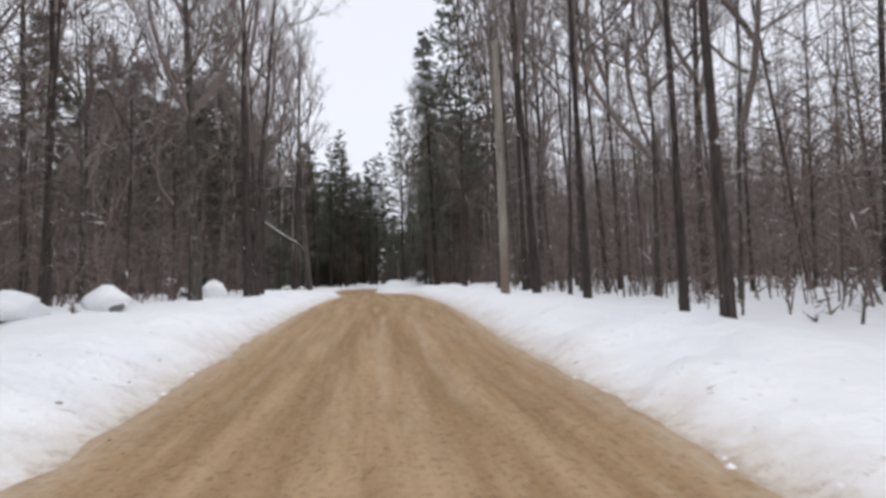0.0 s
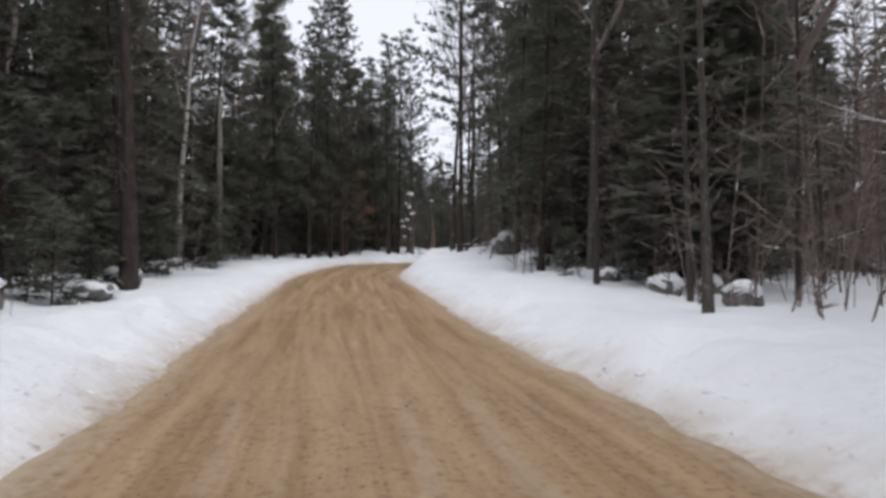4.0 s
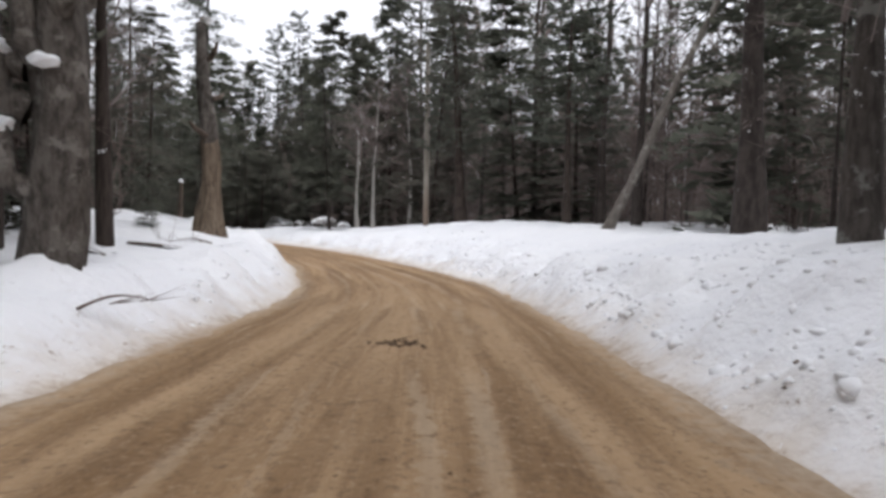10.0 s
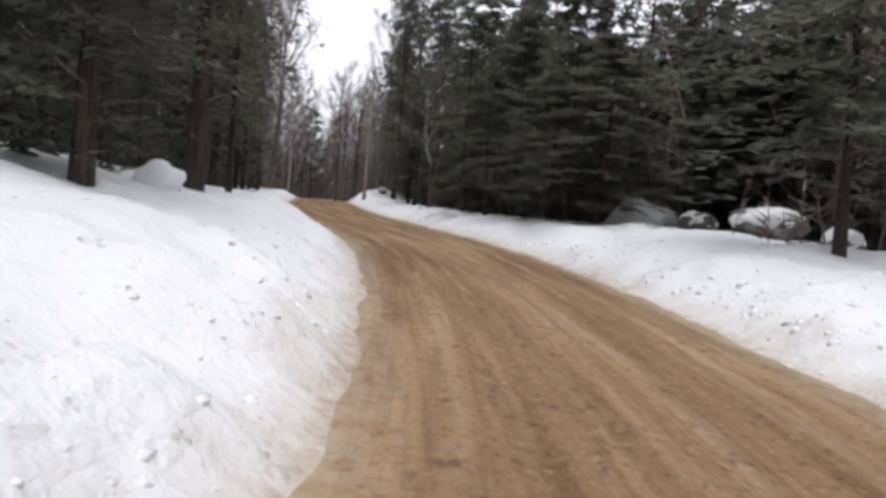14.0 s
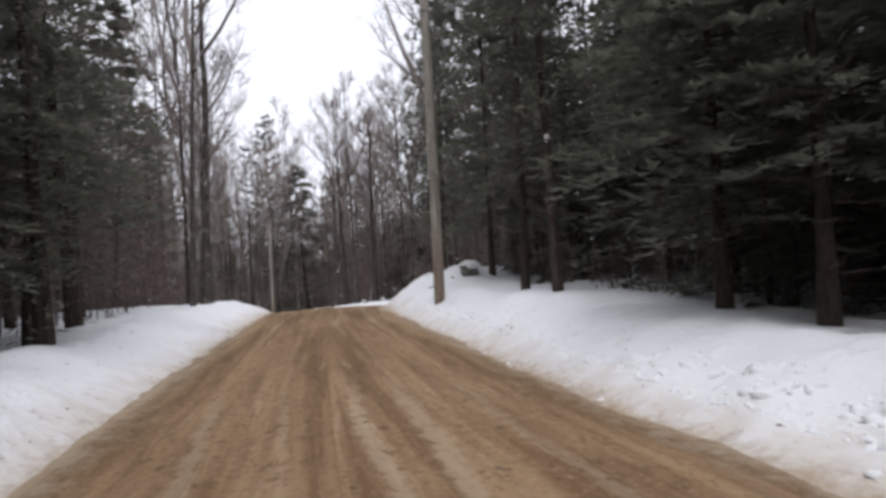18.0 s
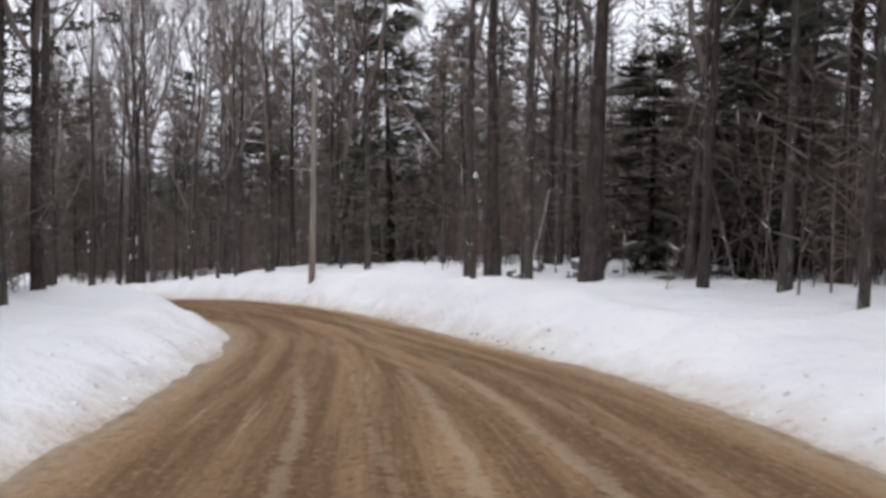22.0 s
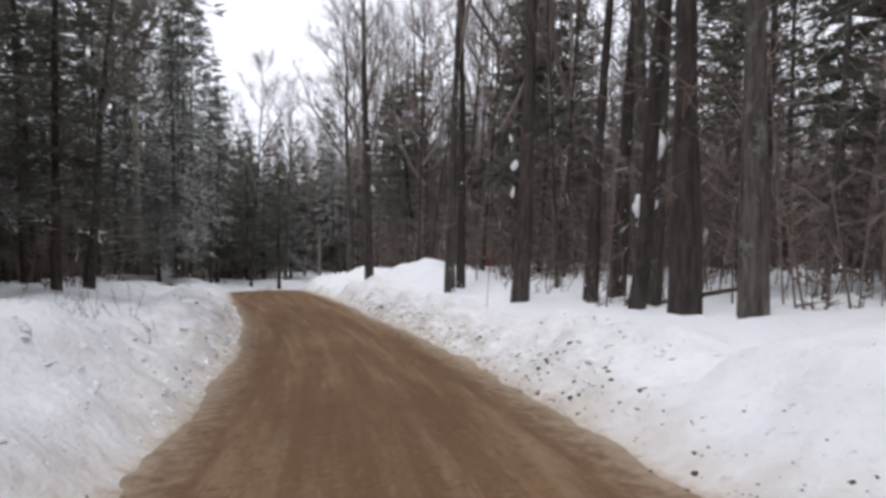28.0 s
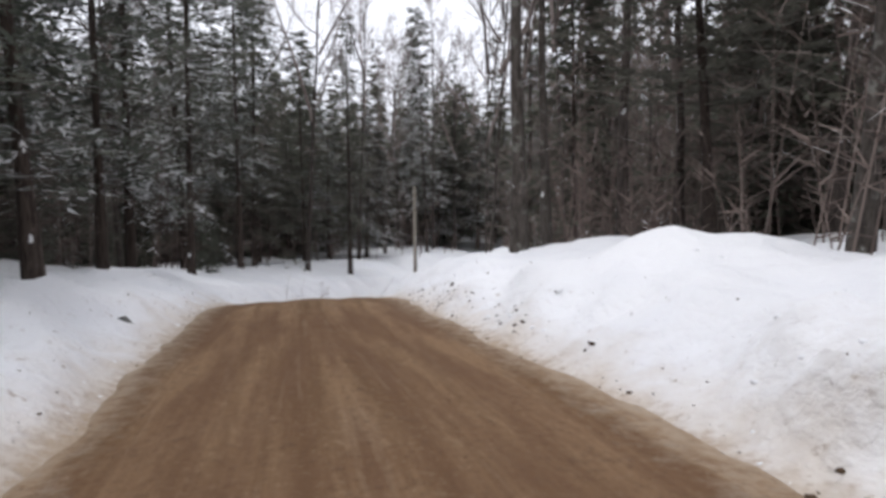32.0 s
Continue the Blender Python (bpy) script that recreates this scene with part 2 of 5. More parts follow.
BARE_TREES_C = [(-58.13, 238.9, 0.14), (-45.2, 239, 0.19), (-53.2, 239.6, 0.13), (-46.8, 240, 0.19), (-70.7, 245.4, 0.19), (-71.8, 247.3, 0.13), (-65.4, 250.1, 0.14), (-73.5, 252.2, 0.19), (-72, 256.6, 0.18)]
PINES_A = [(1.0, 116.8, 0.12), (15.6, 131.5, 0.27), (-5.5, 205.4, 0.16), (-2.6, 203.2, 0.17), (-0.8, 207.4, 0.15), (-6.6, 212.2, 0.16), (-2.4, 211.6, 0.17), (1.6, 206.2, 0.16), (-4.2, 217.3, 0.16), (2.4, 213.1, 0.15), (-0.5, 114.8, 0.14), (7.5, 97.5, 0.17), (9.6, 101.2, 0.19), (7.3, 104.2, 0.15), (11.4, 96.3, 0.17), (12.2, 104.3, 0.16), (8.9, 92.6, 0.16), (10.2, 88.2, 0.17), (5.3, 41.4, 0.15), (6.8, 50.1, 0.15), (3.1, 88.3, 0.15), (-5.1, 102.5, 0.15), (17.5, 125.5, 0.15), (-30.7, 213.5, 0.15)]
HEMLOCKS_A = [(6.3, 90.6, 0.15), (7.9, 94.7, 0.14), (9.9, 91.2, 0.15), (11.6, 93.6, 0.14), (9.3, 98.2, 0.13), (12.6, 89.2, 0.15), (13.6, 97.2, 0.14), (8.2, 87.2, 0.13), (-9.4, 172.4, 0.12), (-10.8, 175.2, 0.13), (-11.6, 169.4, 0.13), (-12.8, 173.2, 0.13), (-8.7, 163.6, 0.12), (-10.9, 165.2, 0.13), (4.3, 50.1, 0.13), (4.3, 52, 0.08), (8.4, 69, 0.13), (5.2, 75.4, 0.12), (6.5, 79.8, 0.1), (5.5, 82.5, 0.13), (7.2, 83.8, 0.13), (-8.7, 92.9, 0.13), (-7, 96.7, 0.13), (-5.8, 100.7, 0.13), (-4.9, 104.7, 0.13), (-1.4, 110.8, 0.13), (-2.5, 112.7, 0.13), (-0.9, 116.9, 0.13), (-1.9, 119.4, 0.13), (3.5, 126.9, 0.13), (1.9, 136.7, 0.1), (11.6, 140.7, 0.08), (1.2, 140.8, 0.13), (0.3, 144.4, 0.06), (9, 148.5, 0.09), (8.4, 150.9, 0.09), (-3.5, 151.3, 0.13), (8, 152.6, 0.09), (5.8, 156.4, 0.09), (-5.7, 157.5, 0.13), (4.6, 160.1, 0.09), (6.9, 160.2, 0.09), (-6.8, 160.8, 0.11), (-8.6, 166.7, 0.12), (4.3, 167.6, 0.09), (1.2, 170, 0.09)]
HEMLOCKS_B = [(-9.6, 170.3, 0.13), (0.6, 171.5, 0.09), (10.1, 171.9, 0.09), (7.8, 173.2, 0.09), (5.5, 174.4, 0.09), (-1.1, 176.8, 0.09), (16.1, 177.1, 0.09), (-1.7, 179.4, 0.09), (-2.6, 185.2, 0.09), (-5.4, 198.4, 0.13), (-51.8, 226.9, 0.09), (-97, 246.5, 0.13), (-101.1, 251.2, 0.13), (-97.6, 253, 0.13), (-73.8, 257.3, 0.13)]
SNOWY_HEMLOCKS_A = [(-14.2, 177.8, 0.1), (-15.6, 175.4, 0.11), (-14.6, 170.8, 0.1), (-16.9, 172.6, 0.11), (-12.7, 162.1, 0.1), (-13.4, 166.9, 0.11), (-71.5, 229.6, 0.13), (-71.2, 231.5, 0.13), (-69.9, 234.9, 0.13), (-61.5, 227.4, 0.13), (-67.2, 228.4, 0.13), (-74.4, 236.3, 0.1), (-76.9, 237.2, 0.11), (-85.9, 240.6, 0.13), (-99.4, 243.7, 0.13), (-92.8, 244.5, 0.13)]
BIRCHES = BIRCHES_A
BARE_TREES = BARE_TREES_A + BARE_TREES_B + BARE_TREES_C
PINES = PINES_A
HEMLOCKS = HEMLOCKS_A + HEMLOCKS_B
SNOWY_HEMLOCKS = SNOWY_HEMLOCKS_A
rng = np.random.default_rng(7)


# ---- materials ----
def material(name, base, rough=0.8, spec=0.3):
    m = bpy.data.materials.new(name)
    m.use_nodes = True
    n = m.node_tree.nodes
    b = n["Principled BSDF"]
    b.inputs["Base Color"].default_value = (*base, 1)
    b.inputs["Roughness"].default_value = rough
    b.inputs["Specular IOR Level"].default_value = spec
    return m, n, m.node_tree.links, b


def noise_node(n, links, source, scale, detail=4.0, rough=0.6, stretch=(1, 1, 1)):
    m = n.new("ShaderNodeMapping")
    m.inputs["Scale"].default_value = stretch
    links.new(source, m.inputs["Vector"])
    t = n.new("ShaderNodeTexNoise")
    t.inputs["Scale"].default_value, t.inputs["Detail"].default_value, t.inputs["Roughness"].default_value = scale, detail, rough
    links.new(m.outputs["Vector"], t.inputs["Vector"])
    return t.outputs["Fac"]


def level(n, links, value, low, high, out_low=0.0, out_high=1.0):
    r = n.new("ShaderNodeMapRange")
    r.interpolation_type = "SMOOTHSTEP"
    for k, v in enumerate((low, high, out_low, out_high)):
        r.inputs[k + 1].default_value = v
    links.new(value, r.inputs[0])
    return r.outputs[0]


def sums(n, links, kind, a, b):
    m = n.new("ShaderNodeMath")
    m.operation = kind
    for k, v in enumerate((a, b)):
        if isinstance(v, (int, float)):
            m.inputs[k].default_value = v
        else:
            links.new(v, m.inputs[k])
    return m.outputs[0]


def blend(n, links, fac, a, b, kind="MIX"):
    m = n.new("ShaderNodeMix")
    m.data_type, m.blend_type = "RGBA", kind
    for k, v in ((0, fac), (6, a), (7, b)):
        if isinstance(v, (int, float)):
            m.inputs[k].default_value = v
        elif isinstance(v, tuple):
            m.inputs[k].default_value = (*v, 1)
        else:
            links.new(v, m.inputs[k])
    return m.outputs[2]


def relief(n, links, b, *heights):
    """Bumps of (height, strength, metres), laid over one another."""
    last = None
    for h, strength, metres in heights:
        bump = n.new("ShaderNodeBump")
        bump.inputs["Strength"].default_value, bump.inputs["Distance"].default_value = strength, metres
        links.new(h, bump.inputs["Height"])
        if last:
            links.new(last, bump.inputs["Normal"])
        last = bump.outputs["Normal"]
    links.new(last, b.inputs["Normal"])


def object_coords(n):
    return n.new("ShaderNodeTexCoord").outputs["Object"]


def world_coords(n):
    return n.new("ShaderNodeNewGeometry").outputs["Position"]


def up_part(n, links):
    s = n.new("ShaderNodeSeparateXYZ")
    links.new(n.new("ShaderNodeNewGeometry").outputs["Normal"], s.inputs[0])
    return s.outputs["Z"]


def object_random(n):
    return n.new("ShaderNodeObjectInfo").outputs["Random"]


SNOW_WHITE = (0.92, 0.925, 0.935)


def make_snow():
    m, n, links, b = material("snow", SNOW_WHITE, 0.55, 0.25)
    p = world_coords(n)
    uv = n.new("ShaderNodeUVMap")
    uv.uv_map = "plan"
    s = n.new("ShaderNodeSeparateXYZ")
    links.new(uv.outputs["UV"], s.inputs[0])
    along, away = s.outputs["X"], s.outputs["Y"]
    big, mid, fine = noise_node(n, links, p, 0.35), noise_node(n, links, p, 2.2, 5), noise_node(n, links, p, 14, 5)
    tone = blend(n, links, level(n, links, big, 0.3, 0.7), SNOW_WHITE, (0.86, 0.872, 0.895))
    # sand thrown up by wheels and plough: strongest at the edge of the road
    edge = sums(n, links, "ADD", away, sums(n, links, "MULTIPLY", sums(n, links, "SUBTRACT", mid, 0.5), 1.0))
    sand = level(n, links, edge, 0.8, -0.25)
    tone = blend(n, links, sums(n, links, "MULTIPLY", sand, 0.75), tone, (0.56, 0.46, 0.34))
    worn = sums(n, links, "ADD", away, sums(n, links, "MULTIPLY", sums(n, links, "SUBTRACT", noise_node(n, links, p, 7, 6, 0.7), 0.5), 0.8))
    tone = blend(n, links, sums(n, links, "MULTIPLY", level(n, links, worn, 0.24, -0.14), 0.85), tone, (0.37, 0.262, 0.163))
    # further out single clods and specks
    speck = sums(n, links, "MULTIPLY", level(n, links, noise_node(n, links, p, 6.5, 6, 0.7), 0.60, 0.70), level(n, links, away, 2.0, 0.1))
    tone = blend(n, links, sums(n, links, "MULTIPLY", speck, 0.75), tone, (0.30, 0.21, 0.13))
    dirty = sums(n, links, "MULTIPLY", sums(n, links, "MULTIPLY", level(n, links, along, 238, 252), level(n, links, along, 269, 259)), level(n, links, away, 2.6, 0.1))
    dirty = sums(n, links, "MULTIPLY", dirty, level(n, links, noise_node(n, links, p, 2.4, 7, 0.75), 0.38, 0.62))
    tone = blend(n, links, sums(n, links, "MULTIPLY", dirty, 0.7), tone, (0.46, 0.38, 0.29))
    links.new(tone, b.inputs["Base Color"])
    relief(n, links, b, (mid, 0.7, 0.14), (noise_node(n, links, p, 5, 5), 0.6, 0.05), (fine, 0.4, 0.015))
    return m


def make_plain_snow(name, bumps=1.0):
    m, n, links, b = material(name, SNOW_WHITE, 0.55, 0.25)
    p = world_coords(n)
    links.new(blend(n, links, noise_node(n, links, p, 1.1), SNOW_WHITE, (0.86, 0.872, 0.895)), b.inputs["Base Color"])
    relief(n, links, b, (noise_node(n, links, p, 4, 5), 0.5 * bumps, 0.06), (noise_node(n, links, p, 22, 4), 0.3 * bumps, 0.015))
    return m


def make_road():
    m, n, links, b = material("sanded_dirt", (0.35, 0.24, 0.14), 0.85, 0.2)
    uv = n.new("ShaderNodeUVMap")
    uv.uv_map = "plan"
    s = n.new("ShaderNodeSeparateXYZ")
    links.new(uv.outputs["UV"], s.inputs[0])
    along, away = s.outputs["X"], s.outputs["Y"]
    p = world_coords(n)
    streak = noise_node(n, links, uv.outputs["UV"], 1.0, 6, 0.66, (0.10, 2.1, 1))
    streak2 = noise_node(n, links, uv.outputs["UV"], 1.0, 6, 0.66, (0.30, 4.6, 1))
    patch = noise_node(n, links, uv.outputs["UV"], 1.0, 7, 0.72, (0.22, 1.5, 1))
    grit = noise_node(n, links, p, 26, 5, 0.7)
    clod = noise_node(n, links, p, 5.5, 6, 0.72)
    wet = level(n, links, along, 25, 200)
    sand = blend(n, links, level(n, links, streak, 0.34, 0.66), (0.31, 0.194, 0.097), (0.47, 0.326, 0.190))
    dirt = blend(n, links, level(n, links, streak, 0.36, 0.64), (0.165, 0.095, 0.045), (0.35, 0.226, 0.125))
    tone = blend(n, links, wet, sand, dirt)
    tone = blend(n, links, sums(n, links, "MULTIPLY", level(n, links, streak2, 0.56, 0.70), 0.55), tone, (0.50, 0.385, 0.265))
    tone = blend(n, links, sums(n, links, "MULTIPLY", level(n, links, patch, 0.48, 0.64), level(n, links, along, 30, 180, 0.22, 0.6)), tone, (0.145, 0.085, 0.043))
    tone = blend(n, links, sums(n, links, "MULTIPLY", level(n, links, clod, 0.57, 0.66), level(n, links, along, 40, 170, 0.22, 0.72)), tone, (0.10, 0.062, 0.036))
    tone = blend(n, links, sums(n, links, "MULTIPLY", level(n, links, grit, 0.52, 0.8), 0.3), tone, (0.46, 0.37, 0.28))
    crumb = noise_node(n, links, p, 15, 4, 0.7)
    tone = blend(n, links, sums(n, links, "MULTIPLY", level(n, links, crumb, 0.54, 0.64), 0.5), tone, (0.11, 0.07, 0.042))
    tone = blend(n, links, sums(n, links, "MULTIPLY", level(n, links, crumb, 0.44, 0.34), 0.36), tone, (0.48, 0.37, 0.25))
    # thin pale ridges of sand and packed snow between the wheel tracks
    lanes = n.new("ShaderNodeUVMap")
    lanes.uv_map = "lanes"
    cut = n.new("ShaderNodeSeparateXYZ")
    links.new(lanes.outputs["UV"], cut.inputs[0])
    for k, (lane, wide, far) in enumerate(((-1.15, 0.09, 0.36), (-0.45, 0.06, 0.25), (0.25, 0.10, 0.45), (0.95, 0.13, 0.45), (1.5, 0.08, 0.28))):
        sway = noise_node(n, links, lanes.outputs["UV"], 1.0, 3, 0.5, (0.035 + 0.009 * k, 0.0, 1))
        centre = sums(n, links, "ADD", sums(n, links, "MULTIPLY", sway, 1.6), lane - 0.8)
        at = sums(n, links, "ABSOLUTE", sums(n, links, "SUBTRACT", cut.outputs["Y"], centre), 0.0)
        shift = sums(n, links, "ADD", at, sums(n, links, "MULTIPLY", sums(n, links, "SUBTRACT", clod, 0.5), 0.36))
        line = level(n, links, shift, wide, wide * 0.25)
        here = level(n, links, noise_node(n, links, lanes.outputs["UV"], 1.0, 4, 0.6, (0.11, 0.0, 1 + k)), 0.44, 0.56)
        line = sums(n, links, "MULTIPLY", sums(n, links, "MULTIPLY", line, here), far)
        tone = blend(n, links, sums(n, links, "MULTIPLY", line, level(n, links, along, 195, 235, 1.0, 0.45)), tone, (0.50, 0.395, 0.28))
    # damp dirt towards the end
    damp = sums(n, links, "MULTIPLY", level(n, links, along, 195, 250, 0.0, 0.75), level(n, links, patch, 0.34, 0.60, 0.35, 1.0))
    tone = blend(n, links, damp, tone, (0.155, 0.084, 0.045))
    # worn snow film towards the edges
    edge = sums(n, links, "ADD", away, sums(n, links, "MULTIPLY", sums(n, links, "SUBTRACT", clod, 0.5), 1.3))
    tone = blend(n, links, sums(n, links, "MULTIPLY", level(n, links, edge, -0.45, 0.25), 0.55), tone, (0.58, 0.49, 0.38))
    links.new(tone, b.inputs["Base Color"])
    relief(n, links, b, (streak2, 0.5, 0.035), (clod, 0.8, 0.05), (crumb, 0.7, 0.02), (grit, 0.5, 0.012))
    return m


def make_bark(name, dark, light, lichen=None, snow=0.0, stretch=0.25):
    m, n, links, b = material(name, dark, 0.9, 0.15)
    p = object_coords(n)
    grain_ = noise_node(n, links, p, 9, 6, 0.7, (1, 1, stretch))
    tone = blend(n, links, level(n, links, grain_, 0.35, 0.65), dark, light)
    tone = blend(n, links, sums(n, links, "MULTIPLY", object_random(n), 0.45), tone, tuple(0.65 * v for v in dark))
    if lichen:
        tone = blend(n, links, level(n, links, noise_node(n, links, p, 2.6, 6, 0.7), 0.54, 0.64), tone, lichen)
    if snow:
        mask = level(n, links, noise_node(n, links, world_coords(n), 2.3, 5, 0.65), 0.70 - snow, 0.73 - snow)
        tone = blend(n, links, mask, tone, SNOW_WHITE)
    links.new(tone, b.inputs["Base Color"])
    relief(n, links, b, (grain_, 0.9, 0.04))
    return m


def make_birch():
    m, n, links, b = material("birch_bark", (0.5, 0.48, 0.44), 0.7, 0.25)
    p = object_coords(n)
    bands = noise_node(n, links, p, 3.0, 5, 0.7, (0.6, 0.6, 4.5))
    tone = blend(n, links, level(n, links, bands, 0.56, 0.66), (0.50, 0.475, 0.44), (0.11, 0.092, 0.082))
    links.new(tone, b.inputs["Base Color"])
    relief(n, links, b, (bands, 0.4, 0.02))
    return m


def make_needles(name, dark, light, snow=0.0):
    m, n, links, b = material(name, dark, 0.75, 0.2)
    island = n.new("ShaderNodeNewGeometry").outputs["Random Per Island"]
    tone = blend(n, links, island, dark, light)
    tone = blend(n, links, sums(n, links, "MULTIPLY", object_random(n), 0.65), tone, (0.128, 0.112, 0.096))
    if snow:
        lying = level(n, links, up_part(n, links), 0.1, 0.4)
        mask = sums(n, links, "MULTIPLY", lying, level(n, links, noise_node(n, links, world_coords(n), 1.6, 6, 0.72), 0.66 - snow, 0.78 - snow))
        tone = blend(n, links, sums(n, links, "MULTIPLY", mask, 0.8), tone, SNOW_WHITE)
    links.new(tone, b.inputs["Base Color"])
    # thin needles let some light through
    thin = n.new("ShaderNodeBsdfTranslucent")
    links.new(tone, thin.inputs["Color"])
    both = n.new("ShaderNodeMixShader")
    both.inputs[0].default_value = 0.48
    links.new(b.outputs[0], both.inputs[1])
    links.new(thin.outputs[0], both.inputs[2])
    links.new(both.outputs[0], n["Material Output"].inputs["Surface"])
    return m


def make_twigs(name, a, c, snow=0.0):
    m, n, links, b = material(name, a, 0.9, 0.1)
    tone = blend(n, links, n.new("ShaderNodeNewGeometry").outputs["Random Per Island"], a, c)
    if snow:
        mask = sums(n, links, "MULTIPLY", level(n, links, up_part(n, links), 0.35, 0.6),
                    level(n, links, noise_node(n, links, world_coords(n), 0.8, 3), 0.64 - snow, 0.70 - snow))
        tone = blend(n, links, mask, tone, SNOW_WHITE)
    links.new(tone, b.inputs["Base Color"])
    return m


def make_stone():
    m, n, links, b = material("field_stone", (0.14, 0.135, 0.125), 0.85, 0.3)
    p = object_coords(n)
    tone = blend(n, links, level(n, links, noise_node(n, links, p, 3, 7, 0.7), 0.35, 0.65), (0.08, 0.076, 0.07), (0.25, 0.24, 0.22))
    links.new(tone, b.inputs["Base Color"])
    relief(n, links, b, (noise_node(n, links, p, 7, 6, 0.7), 0.9, 0.05))
    return m


def make_pole_wood():
    m, n, links, b = material("weathered_pole_wood", (0.30, 0.27, 0.235), 0.85, 0.2)
    p = object_coords(n)
    s = n.new("ShaderNodeSeparateXYZ")
    links.new(p, s.inputs[0])
    streak = noise_node(n, links, p, 14, 6, 0.7, (1, 1, 0.05))
    tone = blend(n, links, level(n, links, streak, 0.35, 0.65), (0.22, 0.195, 0.165), (0.42, 0.385, 0.335))
    low = sums(n, links, "MULTIPLY", level(n, links, s.outputs["Z"], 2.6, 0.6), 0.6)
    tone = blend(n, links, low, tone, (0.17, 0.105, 0.07))
    tone = blend(n, links, level(n, links, noise_node(n, links, p, 3.5, 6, 0.7, (1, 1, 0.3)), 0.60, 0.66), tone, (0.12, 0.09, 0.07))
    links.new(tone, b.inputs["Base Color"])
    relief(n, links, b, (streak, 0.6, 0.02))
    return m


snow_mat, heap_mat = make_snow(), make_plain_snow("settled_snow")
road_mat = make_road()
bark_dark = make_bark("dark_bark", (0.046, 0.038, 0.034), (0.112, 0.093, 0.083), snow=0.03)
bark_grey = make_bark("grey_bark", (0.060, 0.051, 0.045), (0.145, 0.127, 0.112), lichen=(0.21, 0.205, 0.185), snow=0.04)
bark_pine = make_bark("pine_bark", (0.040, 0.031, 0.027), (0.105, 0.083, 0.070), snow=0.02)
bark_dead = make_bark("dead_wood", (0.062, 0.048, 0.038), (0.17, 0.13, 0.103), lichen=(0.19, 0.16, 0.135))
bark_lean = make_bark("weathered_bark", (0.12, 0.105, 0.092), (0.24, 0.215, 0.19), lichen=(0.33, 0.31, 0.28), snow=0.05)
birch_bark = make_birch()
needle_dark = make_needles("hemlock_needles", (0.095, 0.104, 0.083), (0.205, 0.214, 0.168))
needle_pine = make_needles("pine_needles", (0.085, 0.100, 0.083), (0.190, 0.206, 0.166))
needle_snow = make_needles("snowy_needles", (0.085, 0.096, 0.080), (0.180, 0.196, 0.158), snow=0.235)
twig_mat = make_twigs("twigs", (0.135, 0.109, 0.100), (0.31, 0.262, 0.240), snow=0.05)
brush_mat = make_twigs("brush_stems", (0.108, 0.083, 0.074), (0.25, 0.20, 0.178), snow=0.02)
leaf_mat = make_twigs("dry_beech_leaves", (0.20, 0.105, 0.05), (0.40, 0.25, 0.14))
stone_mat, pole_mat = make_stone(), make_pole_wood()
metal_mat = material("galvanised_metal", (0.35, 0.35, 0.36), 0.5, 0.5)[0]
clod_mat = make_bark("dirt_clods", (0.07, 0.045, 0.028), (0.20, 0.135, 0.085))


# ---- meshes ----
def mesh_of(name, verts, faces, mat, smooth=False, uv=None, lanes=None):
    """A mesh from arrays of vertices and of triangles or quads."""
    verts, faces = np.asarray(verts, np.float32), np.asarray(faces, np.int32)
    me = bpy.data.meshes.new(name)
    k = faces.shape[1]
    me.vertices.add(len(verts))
    me.vertices.foreach_set("co", verts.ravel())
    me.loops.add(faces.size)
    me.loops.foreach_set("vertex_index", faces.ravel())
    me.polygons.add(len(faces))
    me.polygons.foreach_set("loop_start", np.arange(0, faces.size, k, dtype=np.int32))
    if smooth:
        me.polygons.foreach_set("use_smooth", np.ones(len(faces), bool))
    for layer_name, values in (("plan", uv), ("lanes", lanes)):
        if values is not None:
            layer = me.uv_layers.new(name=layer_name)
            layer.data.foreach_set("uv", np.asarray(values, np.float32)[faces.ravel()].ravel())
    me.update(calc_edges=True)
    me.validate()
    me.materials.append(mat)
    return me


def part(name, me, parent, label=""):
    ob = new(name, me)
    ob.parent = parent
    return tagged(ob, label)


